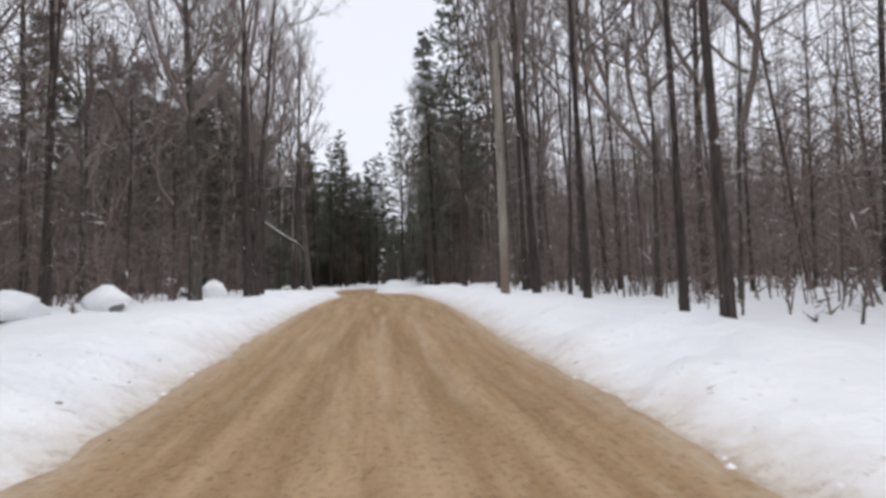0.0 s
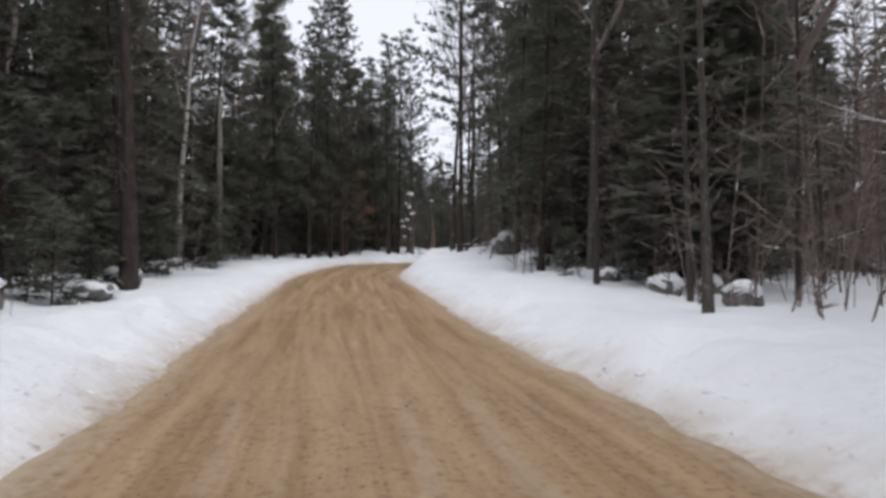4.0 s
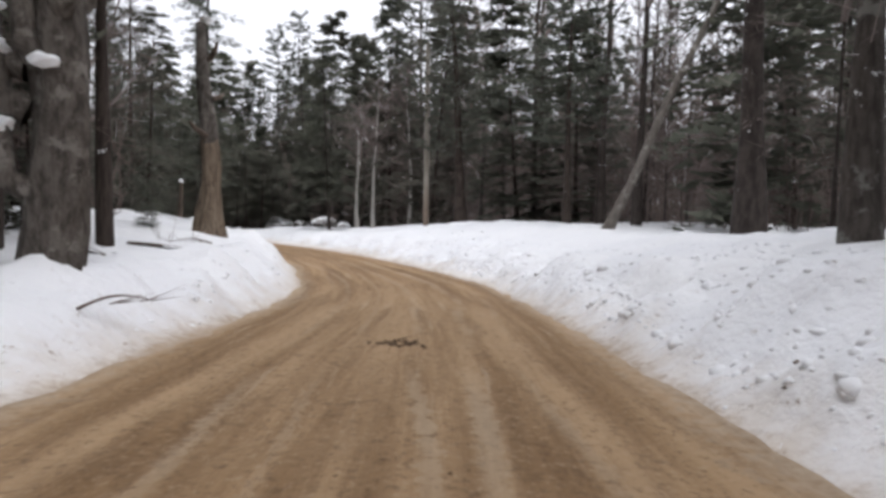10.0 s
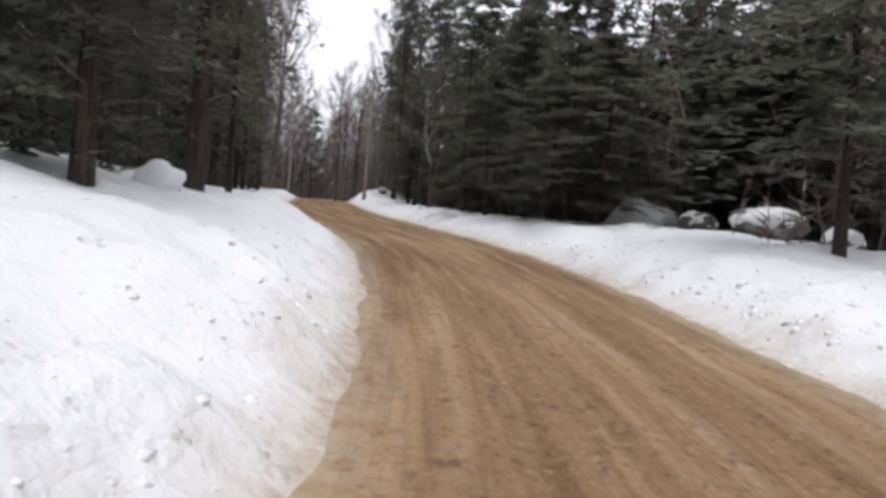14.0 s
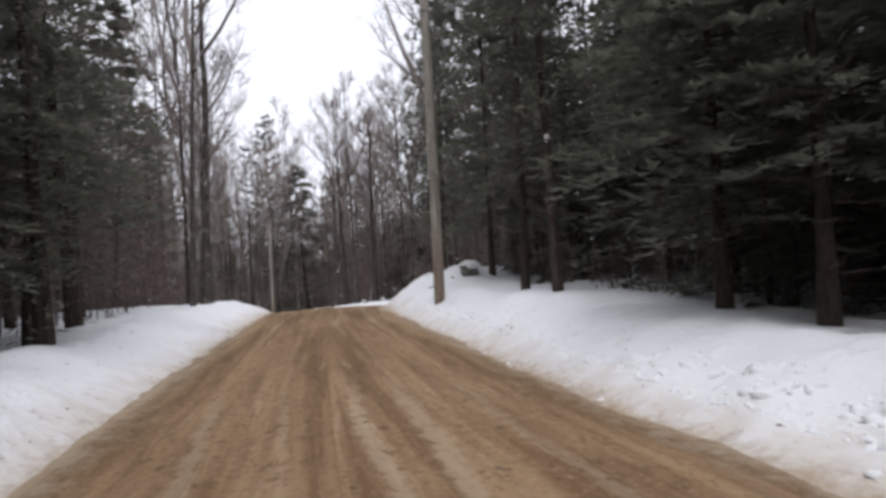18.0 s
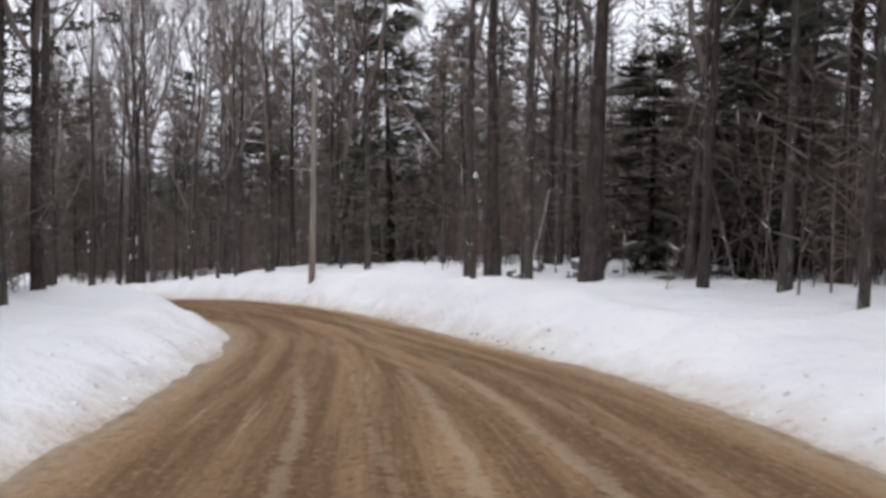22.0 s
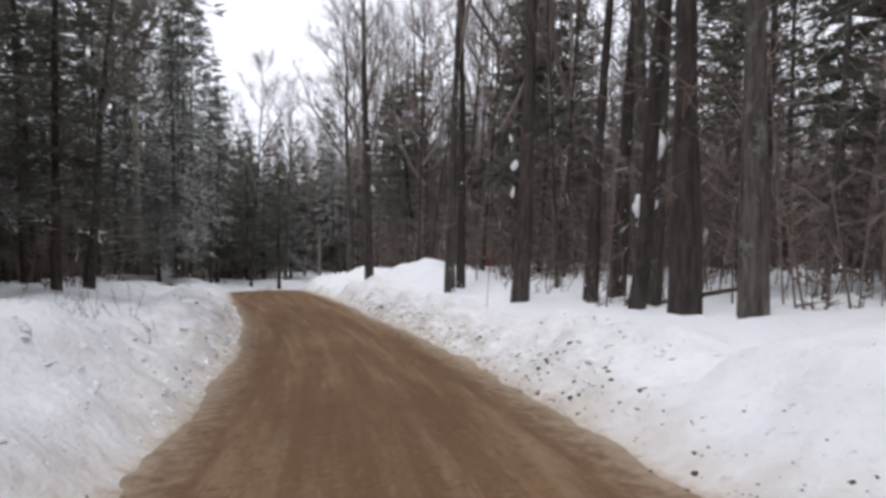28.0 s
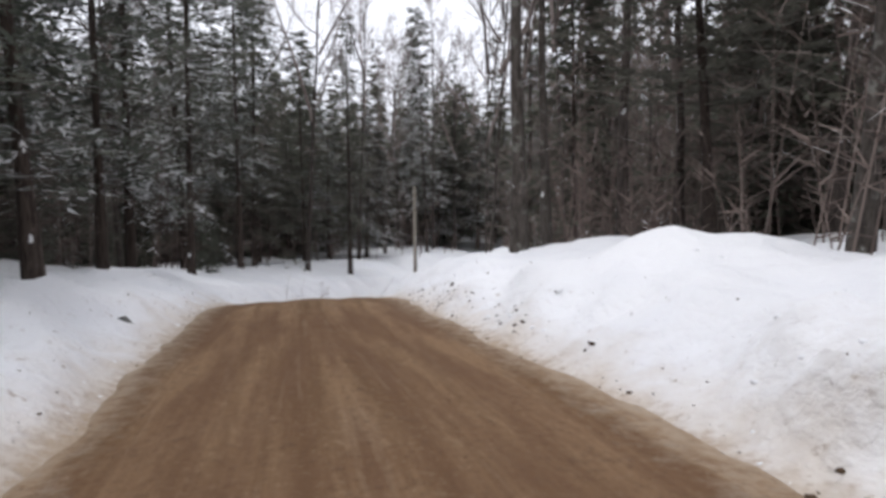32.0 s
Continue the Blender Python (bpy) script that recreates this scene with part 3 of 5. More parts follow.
class Soup:
    """Triangles of many small pieces."""

    def __init__(self):
        self.v, self.f, self.n = [], [], 0

    def add(self, v, f):
        self.v.append(np.asarray(v, float).reshape(-1, 3))
        self.f.append(np.asarray(f, int).reshape(-1, 3) + self.n)
        self.n += len(self.v[-1])

    def spikes(self, base, way, length, radius):
        """Thin three-sided cones: twigs and stems."""
        base, way = np.asarray(base, float), np.asarray(way, float)
        m = len(base)
        way = way / (np.linalg.norm(way, axis=1)[:, None] + 1e-9)
        ref = np.where(np.abs(way[:, 2:]) > 0.9, [[1.0, 0, 0]], [[0, 0, 1.0]])
        p = np.cross(way, ref)
        p /= np.linalg.norm(p, axis=1)[:, None]
        q = np.cross(way, p)
        length, radius = np.broadcast_to(length, m)[:, None], np.broadcast_to(radius, m)[:, None]
        ring = [base + radius * (math.cos(a) * p + math.sin(a) * q) for a in (0, 2.094, 4.189)]
        v = np.stack([*ring, base + way * length], 1)
        f = np.array([[0, 1, 3], [1, 2, 3], [2, 0, 3]])[None] + 4 * np.arange(m)[:, None, None]
        self.add(v, f)

    def slivers(self, base, way, length, width):
        """The thinnest twigs: single narrow triangles."""
        base, way = np.asarray(base, float), unit(np.asarray(way, float))
        m = len(base)
        side = unit(np.cross(way, rng.normal(0, 1, (m, 3))))
        length, width = np.broadcast_to(length, m)[:, None], np.broadcast_to(width, m)[:, None]
        v = np.stack([base - side * width, base + side * width, base + way * length], 1)
        self.add(v, np.arange(3 * m).reshape(-1, 3))

    def blades(self, base, way, side, length, width):
        """Flat sprays of needles or leaves: narrow triangles that taper to the tip."""
        base, way, side = (np.asarray(a, float) for a in (base, way, side))
        m = len(base)
        length, width = np.broadcast_to(length, m)[:, None], np.broadcast_to(width, m)[:, None]
        v = np.stack([base - side * width, base + side * width + way * length * 0.2, base + way * length], 1)
        self.add(v, np.arange(3 * m).reshape(-1, 3))

    def tube(self, points, radii, sides):
        points, radii = np.asarray(points, float), np.asarray(radii, float)
        k = len(points)
        t = np.gradient(points, axis=0)
        t /= np.linalg.norm(t, axis=1)[:, None]
        ref = np.array([1.0, 0, 0]) if abs(t[:, 2]).mean() > 0.7 else np.array([0, 0, 1.0])
        p = np.cross(t, ref)
        p /= np.linalg.norm(p, axis=1)[:, None]
        q = np.cross(t, p)
        a = np.linspace(0, 2 * math.pi, sides, endpoint=False)
        v = points[:, None] + radii[:, None, None] * (np.cos(a)[None, :, None] * p[:, None] + np.sin(a)[None, :, None] * q[:, None])
        i, j = np.meshgrid(np.arange(k - 1), np.arange(sides), indexing="ij")
        n = (j + 1) % sides
        a0, a1, b0, b1 = i * sides + j, i * sides + n, (i + 1) * sides + j, (i + 1) * sides + n
        f = np.concatenate([np.stack([a0, a1, b1], -1).reshape(-1, 3), np.stack([a0, b1, b0], -1).reshape(-1, 3)])
        self.add(v, f)

    def mesh(self, name, mat, smooth=False):
        return mesh_of(name, np.concatenate(self.v), np.concatenate(self.f), mat, smooth)


def unit(a):
    return a / (np.linalg.norm(a, axis=-1, keepdims=True) + 1e-9)


# ---- ground, road and snow ----
def strip(name, along, across_of, height_of, away_of, mat, label, cat):
    """A sheet laid along the road; across_of gives the places across at each point along."""
    s = np.repeat(along[:, None], across_of.shape[1], 1)
    xy = spot(s.ravel(), across_of.ravel())
    z = height_of(s.ravel(), across_of.ravel())
    a, b = across_of.shape
    i, j = np.meshgrid(np.arange(a - 1), np.arange(b - 1), indexing="ij")
    i, j = i.ravel(), j.ravel()
    f = np.stack([i * b + j, i * b + j + 1, (i + 1) * b + j + 1, (i + 1) * b + j], 1)
    me = mesh_of(name, np.column_stack([xy, z]), f, mat, True, np.column_stack([s.ravel(), away_of.ravel()]), np.column_stack([s.ravel(), across_of.ravel()]))
    return tagged(new(name, me), label, cat, kind="structure")


fine_along = np.arange(ROAD_START, ALONG[-1], 0.21)
half_here = np.interp(fine_along, ALONG, HALF)


def road_height(s, off):
    half = np.interp(s, ALONG, HALF)
    xy = spot(s, off)
    h = 0.05 * (1 - (off / half) ** 2)
    for lane, deep in ((-0.30, 0.030), (0.34, 0.030), (-0.72, 0.022), (0.74, 0.022), (0.02, -0.02)):
        way = lane * half + 0.22 * grain(s, 0 * s + 7 * lane, 14.0, 21)
        h = h - deep * np.exp(-((off - way) / 0.17) ** 2) * (0.7 + 0.5 * grain(s, 0 * s + lane, 5.0, 22))
    h = h + 0.016 * grain(xy[..., 0], xy[..., 1], 0.7, 23) + 0.008 * grain(xy[..., 0], xy[..., 1], 0.25, 24)
    return np.interp(s, ALONG, CENTRE[:, 2]) + h


across = np.linspace(-1, 1, 46)[None] * (half_here + 0.9)[:, None]
road = strip("road", fine_along, across, road_height, np.abs(across) - half_here[:, None] - edge_shift(fine_along[:, None], across), road_mat,
             "sandy brown dirt road with tyre ruts between snowbanks", "road")

reach = np.concatenate([np.linspace(-0.95, 2.6, 28), np.linspace(2.85, 7.0, 14), np.linspace(7.7, 20.0, 11)])
for side, words in ((-1, "snow_verge_left"), (1, "snow_verge_right")):
    away = np.repeat(reach[None], len(fine_along), 0)
    offs = side * (half_here[:, None] + away)
    if side < 0:
        offs, away = offs[:, ::-1], away[:, ::-1]
    away = away - edge_shift(fine_along[:, None], offs)
    strip(words, fine_along, offs, snow_height, away, snow_mat, "ploughed white snowbank with sand-stained edge beside the road", "snowbank")

gx = np.concatenate([[-4000, -1500, -600, -350], np.arange(-240, 181, 6.0), [260, 500, 1500, 4000]])
gy = np.concatenate([[-4000, -1500, -600, -250], np.arange(-120, 421, 6.0), [520, 800, 1800, 4000]])
wx, wy = np.meshgrid(gx, gy, indexing="ij")
gs, goff = road_place(wx, wy)
gz = snow_height(np.clip(gs, ROAD_START, ALONG[-1]), np.clip(goff, -60, 60)) - 0.35 - 2.4 * np.clip(1 - np.abs(goff) / 17, 0, 1)
i, j = (a.ravel() for a in np.meshgrid(np.arange(len(gx) - 1), np.arange(len(gy) - 1), indexing="ij"))
nb = len(gy)
ground_faces = np.stack([i * nb + j, (i + 1) * nb + j, (i + 1) * nb + j + 1, i * nb + j + 1], 1)
tagged(new("ground", mesh_of("ground", np.column_stack([wx.ravel(), wy.ravel(), gz]), ground_faces, heap_mat, True)),
       "snow-covered forest floor under the trees", "ground", kind="structure")


# ---- trees: a few grown shapes of each kind, of unit trunk radius and full height ----
def trunk_mesh(name, high, mat, bend=0.25, top=0.12, sides=9, foot=1.35):
    k = 11
    t = np.linspace(0, 1, k)
    pts = np.column_stack([bend * np.cumsum(rng.normal(0, 0.3, k)) * t, bend * np.cumsum(rng.normal(0, 0.3, k)) * t, -0.9 + t * (high + 0.9)])
    pts[:2, :2] = 0
    rad = 0.2 * (1 - (1 - top) * t**1.1)
    rad[0], rad[1] = 0.2 * foot * 1.15, 0.2 * foot * 0.92
    s = Soup()
    s.tube(pts, rad, sides)
    return s, pts, rad


def bare_crown(pts, high, limbs, start, spread, twigs=5, fine=0.008):
    """Limbs that rise and bend upwards, each with branches, smaller branches and twigs."""
    s = Soup()
    base, way, size, rad = [], [], [], []
    n = 6
    for k in range(limbs):
        u = (k + rng.uniform(0, 0.8)) / limbs
        h = start + (0.97 - start) * u
        z = h * high
        at = np.array([np.interp(z, pts[:, 2], pts[:, 0]), np.interp(z, pts[:, 2], pts[:, 1]), z])
        a = 2.4 * k + rng.uniform(-0.6, 0.6)
        leader = k % 4 == 0 and u < 0.6
        d = unit(np.array([math.cos(a), math.sin(a), rng.uniform(1.4, 2.2) if leader else rng.uniform(0.5, 1.2)]))
        ln = spread * (0.30 + 0.75 * math.sin(math.pi * (0.22 + 0.72 * u))) * rng.uniform(0.55, 1.0)
        if leader:
            ln = max(ln, 0.75 * (high - z))
        step = np.tile(d, (n - 1, 1)) + np.linspace(0, 0.9, n - 1)[:, None] * [0, 0, 1.0] + np.cumsum(rng.normal(0, 0.13, (n - 1, 3)), 0)
        line = np.vstack([at, at + np.cumsum(unit(step) * ln / (n - 1), 0)])
        r0 = (0.085 if leader else 0.046) * (1.3 - 0.8 * u)
        s.tube(line, r0 * np.array([1, 0.85, 0.68, 0.5, 0.32, 0.12]), 5)
        for _ in range(8):
            f = rng.uniform(0.2, 1.0)
            q = np.array([np.interp(f, np.linspace(0, 1, n), line[:, c]) for c in range(3)])
            d2 = unit(unit(step)[min(int(f * (n - 1)), n - 2)] + unit(rng.normal(0, 1, 3)) * 0.8 + [0, 0, 0.4])
            l2 = (0.45 * (1.15 - f) * ln + 0.6) * rng.uniform(0.6, 1.1)
            mid = q + d2 * l2 * 0.5 + rng.normal(0, 0.06, 3) * l2
            d3 = unit(d2 + rng.normal(0, 0.25, 3) + [0, 0, 0.3])
            s.tube(np.array([q, mid, mid + d3 * l2 * 0.5]), np.array([0.026, 0.017, 0.004]), 3)
            for _ in range(4):
                g = rng.uniform(0.15, 1.0)
                base.append(q + (mid - q) * min(1, 2 * g) + d3 * l2 * 0.5 * max(0, 2 * g - 1))
                way.append(unit(d3 + rng.normal(0, 0.55, 3)))
                size.append(rng.uniform(0.4, 1.0) * (0.35 + 0.30 * l2))
                rad.append(0.010)
    base, way, size, rad = (np.array(v) for v in (base, way, size, rad))
    s.spikes(base, way, size, rad)
    f = rng.uniform(0.1, 1, (len(base), twigs))
    tb = (base[:, None] + way[:, None] * (size[:, None] * f)[..., None]).reshape(-1, 3)
    tw = unit(np.repeat(way, twigs, 0) + rng.normal(0, 0.5, (len(tb), 3)) + [0, 0, 0.15])
    s.slivers(tb, tw, rng.uniform(0.25, 0.75, len(tb)), fine)
    # thin dead twigs down the bole
    m = 26
    z = rng.uniform(0.08, start + 0.1, m) * high
    at = np.column_stack([np.interp(z, pts[:, 2], pts[:, 0]), np.interp(z, pts[:, 2], pts[:, 1]), z])
    a = rng.uniform(0, 6.28, m)
    s.spikes(at, np.column_stack([np.cos(a), np.sin(a), rng.uniform(-0.2, 0.7, m)]), (dl := rng.uniform(0.6, 2.6, m)), 0.012)
    f = rng.uniform(0.2, 1, (m, 6))
    dw = unit(np.column_stack([np.cos(a), np.sin(a), 0.2 + 0 * a]))
    s.slivers((at[:, None] + dw[:, None] * (dl[:, None] * f)[..., None]).reshape(-1, 3), np.repeat(dw, 6, 0) + rng.normal(0, 0.6, (m * 6, 3)), rng.uniform(0.3, 0.9, m * 6), 0.008)
    return s


def needle_crown(pts, high, start, wide, boughs, droop, blade=(0.42, 0.075), fill=9, gap=0.0):
    s = Soup()
    k = np.arange(boughs)
    h = start + (1 - start) * ((k + rng.uniform(0, 1, boughs)) / boughs) ** 1.1
    keep = rng.uniform(0, 1, boughs) > gap
    h = h[keep]
    m = len(h)
    z = h * high
    at = np.column_stack([np.interp(z, pts[:, 2], pts[:, 0]), np.interp(z, pts[:, 2], pts[:, 1]), z])
    a = rng.uniform(0, 6.28, m)
    ln = wide * (np.clip(1.02 - h, 0, 1) ** 0.6) * rng.uniform(0.5, 1.15, m) + 0.25
    ln *= np.where(h < start + 0.12, rng.uniform(0.4, 1.0, m), 1.0)
    out = np.column_stack([np.cos(a), np.sin(a), rng.uniform(-0.05, 0.3, m)])
    s.spikes(at, out - [0, 0, 0.08], ln * 0.95, 0.022)
    n = fill
    f = (np.arange(n)[None] + rng.uniform(0, 1, (m, n))) / n
    f = 0.15 + 0.87 * f
    on = at[:, None] + out[:, None] * (ln[:, None] * f)[..., None]
    on[..., 2] -= droop * (ln[:, None] * f) ** 1.6 * 0.25
    side = np.column_stack([-np.sin(a), np.cos(a), 0 * a])
    # sprays stand out to both sides, so that a bough is a flat fan
    fan = 0.16 * ln[:, None] * np.sin(np.clip(f, 0, 1) * math.pi * 0.9 + 0.2)
    for sign in (-1, 1, 0.45, -0.45):
        way = unit(out[:, None] * 0.75 + sign * side[:, None] * rng.uniform(0.5, 1.1, (m, n, 1)) + rng.normal(0, 0.22, (m, n, 3)) - [0, 0, 0.12 * droop])
        flat = unit(np.cross(way, [0, 0, 1.0]) + rng.normal(0, 0.35, (m, n, 3)))
        size = blade[0] * rng.uniform(0.7, 1.5, (m, n)) * (1.15 - 0.4 * f)
        foot = on + side[:, None] * (sign * fan * rng.uniform(0, 1, (m, n)))[..., None] + rng.normal(0, 0.07, on.shape)
        s.blades(foot.reshape(-1, 3), way.reshape(-1, 3), flat.reshape(-1, 3), size.ravel(), (size * blade[1] / blade[0] * rng.uniform(0.7, 1.4, (m, n))).ravel())
    return s


def pine_crown(pts, high, start, wide):
    """Whorls of boughs that bend up at their ends, with tufts of long needles on the outer part."""
    s = Soup()
    z = start * high
    while z < high - 0.3:
        h = z / high
        for a in rng.uniform(0, 6.28) + np.arange(5) * 1.257 + rng.normal(0, 0.25, 5):
            if rng.uniform() < 0.24:
                continue
            ln = (wide * np.clip(1.04 - h, 0, 1) ** 0.75 * (0.75 if h < start + 0.1 else 1.0) + 0.35) * rng.uniform(0.45, 1.15)
            at = np.array([np.interp(z, pts[:, 2], pts[:, 0]), np.interp(z, pts[:, 2], pts[:, 1]), z + rng.normal(0, 0.12)])
            t = np.linspace(0, 1, 4)
            line = at + np.column_stack([np.cos(a) * ln * t, np.sin(a) * ln * t, ln * (0.04 * t + 0.20 * t**2 + 0.25 * h * t)])
            s.tube(line, (0.02 + 0.008 * ln) * np.array([1, 0.8, 0.5, 0.2]), 4)
            count = int(5 + 4.2 * ln)
            f = rng.uniform(0.32, 1.04, count)
            on = np.column_stack([np.interp(f, t, line[:, c]) for c in range(3)])
            on += np.outer(rng.normal(0, 0.17 * ln, count), [-math.sin(a), math.cos(a), 0]) + rng.normal(0, 0.07, (count, 3))
            w = unit(np.array([math.cos(a), math.sin(a), 0.55]) * 0.8 + rng.normal(0, 0.55, (count * 5, 3)))
            s.blades(np.repeat(on, 5, 0), w, unit(np.cross(w, rng.normal(0, 1, w.shape))), rng.uniform(0.2, 0.4, count * 5), 0.066)
        z += rng.uniform(0.55, 1.0)
    return s


def dead_twigs(pts, high, low, top, count, mat, name):
    s = Soup()
    z = rng.uniform(low, top, count) * high
    at = np.column_stack([np.interp(z, pts[:, 2], pts[:, 0]), np.interp(z, pts[:, 2], pts[:, 1]), z])
    a = rng.uniform(0, 6.28, count)
    w = np.column_stack([np.cos(a), np.sin(a), rng.uniform(-0.25, 0.35, count)])
    ln = rng.uniform(0.5, 2.4, count)
    s.spikes(at, w, ln, 0.014)
    f = rng.uniform(0.3, 1, (count, 3))
    b = (at[:, None] + unit(w)[:, None] * (ln[:, None] * f)[..., None]).reshape(-1, 3)
    s.spikes(b, np.repeat(w, 3, 0) + rng.normal(0, 0.6, (count * 3, 3)), rng.uniform(0.2, 0.6, count * 3), 0.008)
    return s.mesh(name, mat)


SHAPES = {"bare": [], "back_bare": [], "near_hemlock": [], "hemlock": [], "snowy": [], "pine": [], "birch": []}
for k in range(7):
    high = rng.uniform(17, 22)
    s, pts, _ = trunk_mesh("trunk", high, None, 0.42)
    crown = bare_crown(pts, high, 13, rng.uniform(0.34, 0.5), rng.uniform(4.2, 5.8))
    SHAPES["bare"].append((high, s.mesh("trunk", bark_grey if k % 3 == 0 else bark_dark, True), crown.mesh("crown", twig_mat), None))
for k in range(4):
    high = rng.uniform(17, 22)
    s, pts, _ = trunk_mesh("trunk", high, None, 0.42, sides=6)
    crown = bare_crown(pts, high, 11, rng.uniform(0.34, 0.5), rng.uniform(4.2, 5.8), 2, 0.012)
    SHAPES["back_bare"].append((high, s.mesh("trunk", bark_dark, True), crown.mesh("crown", twig_mat), None))
for k in range(2):
    high = rng.uniform(13, 15)
    s, pts, _ = trunk_mesh("trunk", high, None, 0.45)
    SHAPES["birch"].append((high, s.mesh("trunk", birch_bark, True), bare_crown(pts, high, 9, 0.5, 3.0).mesh("crown", twig_mat), None))
for kind, mat in (("hemlock", needle_dark), ("snowy", needle_snow), ("near_hemlock", needle_dark)):
    for k in range(4 if kind == "hemlock" else 3):
        high = rng.uniform(16, 21)
        s, pts, _ = trunk_mesh("trunk", high, None, 0.12, 0.08)
        low = (0.02 if kind == "hemlock" else 0.10) + 0.05 * (k % 3)
        crown = needle_crown(pts, high, low, rng.uniform(3.0, 3.9), 115 if kind == "hemlock" else 130, rng.uniform(0.6, 1.3), *(((0.60, 0.14), 7) if kind == "hemlock" else ((0.32, 0.046), 15) if kind == "near_hemlock" else ((0.34, 0.055), 13)))
        SHAPES[kind].append((high, s.mesh("trunk", bark_pine, True), crown.mesh("crown", mat), dead_twigs(pts, high, 0.03, 0.3, 30, brush_mat, "deadwood")))
for k in range(4):
    high = rng.uniform(20, 25)
    s, pts, _ = trunk_mesh("trunk", high, None, 0.15, 0.1)
    crown = pine_crown(pts, high, rng.uniform(0.28, 0.36), rng.uniform(3.6, 4.6))
    SHAPES["pine"].append((high, s.mesh("trunk", bark_pine, True), crown.mesh("crown", needle_pine), dead_twigs(pts, high, 0.08, 0.4, 60, brush_mat, "deadwood")))

WORDS = {"bare": ("bare_tree", "tall leafless tree with grey-brown bark in snow", "tree"),
         "back_bare": ("bare_tree", "tall leafless tree with grey-brown bark in snow", "tree"),
         "birch": ("birch_tree", "slender pale birch tree with bare crown in snow", "tree"),
         "hemlock": ("hemlock_tree", "dark green hemlock with drooping boughs to the ground", "tree"),
         "near_hemlock": ("hemlock_tree", "dark green hemlock with drooping boughs over a twiggy trunk", "tree"),
         "snowy": ("hemlock_tree", "hemlock with boughs dusted white with snow", "tree"),
         "pine": ("pine_tree", "tall white pine with bare lower trunk and dark crown", "tree")}


# younger and older stands: x, y, reach, share of the usual height
STANDS = [(9, 130, 13, 0.55), (15, 148, 10, 0.7), (-15, 223, 22, 0.8), (-66, 239, 11, 0.75),
                (-95, 246, 34, 1.0), (9, 149, 10, 0.42), (5, 164, 13, 0.45), (-9, 172, 9, 0.65), (-38, 236, 16, 1.15)]


def stand_height(x, y):
    share_of = np.ones(np.shape(x))
    for sx, sy, wide, part_of in STANDS:
        near = ramp((wide - np.hypot(np.asarray(x) - sx, np.asarray(y) - sy)) / 4.0)
        share_of = share_of * (1 - near * (1 - part_of))
    return share_of


def plant(kind, x, y, radius, high=None, lean=(0.0, 0.0), shape=None):
    full, trunk, crown, dead = SHAPES[kind][int(rng.integers(len(SHAPES[kind]))) if shape is None else shape]
    name, label, cat = WORDS[kind]
    high = (high or full * rng.uniform(0.85, 1.15)) * float(stand_height(x, y))
    tree = new(name)
    z = float(ground_z([x], [y])[0])
    tree.matrix_world = pose(x, y, z - 0.05, lean[0], lean[1], rng.uniform(0, 360))
    up = high / full
    w = rng.uniform(0.85, 1.15)
    # boughs stay short where the road keeps the gap open
    s_here, off_here = road_place([x], [y])
    gap = abs(float(off_here[0])) - float(np.interp(s_here[0], ALONG, HALF))
    w *= min(1.0, max(0.85 if kind == "pine" else 0.48, (gap - 0.1) / 3.8 if dead else (gap + 3.2) / 7.0))
    for nm, me, wide in (("trunk", trunk, radius / 0.2), ("crown", crown, w), ("deadwood", dead, w)):
        if me:
            ob = part(nm, me, tree)
            ob.scale = (wide, wide, up)
            if nm == "deadwood":
                tagged(ob, "", kind="stuff")
    return tagged(tree, label, cat, "roadside " + cat + "s")


TAKEN = []


def keep_place(x, y):
    TAKEN.append((x, y))


COUNT = {}


def grow(kind, rows):
    for x, y, r in rows:
        plant(kind, x, y, r, lean=(rng.normal(0, 1.3), rng.normal(0, 1.3)))
        keep_place(x, y)
        COUNT[kind] = COUNT.get(kind, 0) + 1


grow("bare", BARE_TREES)
grow("near_hemlock", HEMLOCKS)
grow("pine", PINES)
grow("birch", BIRCHES)
grow("snowy", SNOWY_HEMLOCKS)

# share of evergreens along the road, left and right
GREEN_LEFT = [(-24, 0), (34, .05), (46, .25), (58, .6), (75, .85), (105, .8), (120, .7), (140, .85), (165, .8), (180, .35), (205, .1), (218, .4), (240, .5), (258, .5), (268, .35), (278, .5), (285, .7), (325, .8)]
GREEN_RIGHT = [(-24, .04), (45, .08), (60, .35), (75, .9), (92, .7), (100, .1), (135, .15), (148, .75), (160, .9), (185, .8), (195, .35), (205, .1), (250, .12), (266, .25), (285, .3), (300, .5), (325, .7)]

for stone_x, stone_y in ((10.5, 149.9), (12.7, 146.4), (11.6, 148.3), (11.5, 145.0), (5.2, 84.3), (5.9, 80.4), (-57.1, 241.0), (-63.2, 241.7)):
    keep_place(stone_x, stone_y)
wild = rng.uniform([-170, -60], [110, 340], (60000, 2))
ws, woff = road_place(wild[:, 0], wild[:, 1])
wd = np.abs(woff) - np.interp(ws, ALONG, HALF)
ok = (wd > 3.4) & (wd < 75) & (ws > -40) & (ws < ALONG[-1] + 75)
# the wood right of the first straight is a narrow belt
ok &= ~((woff > 0) & (ws < 66) & (wd > 34))
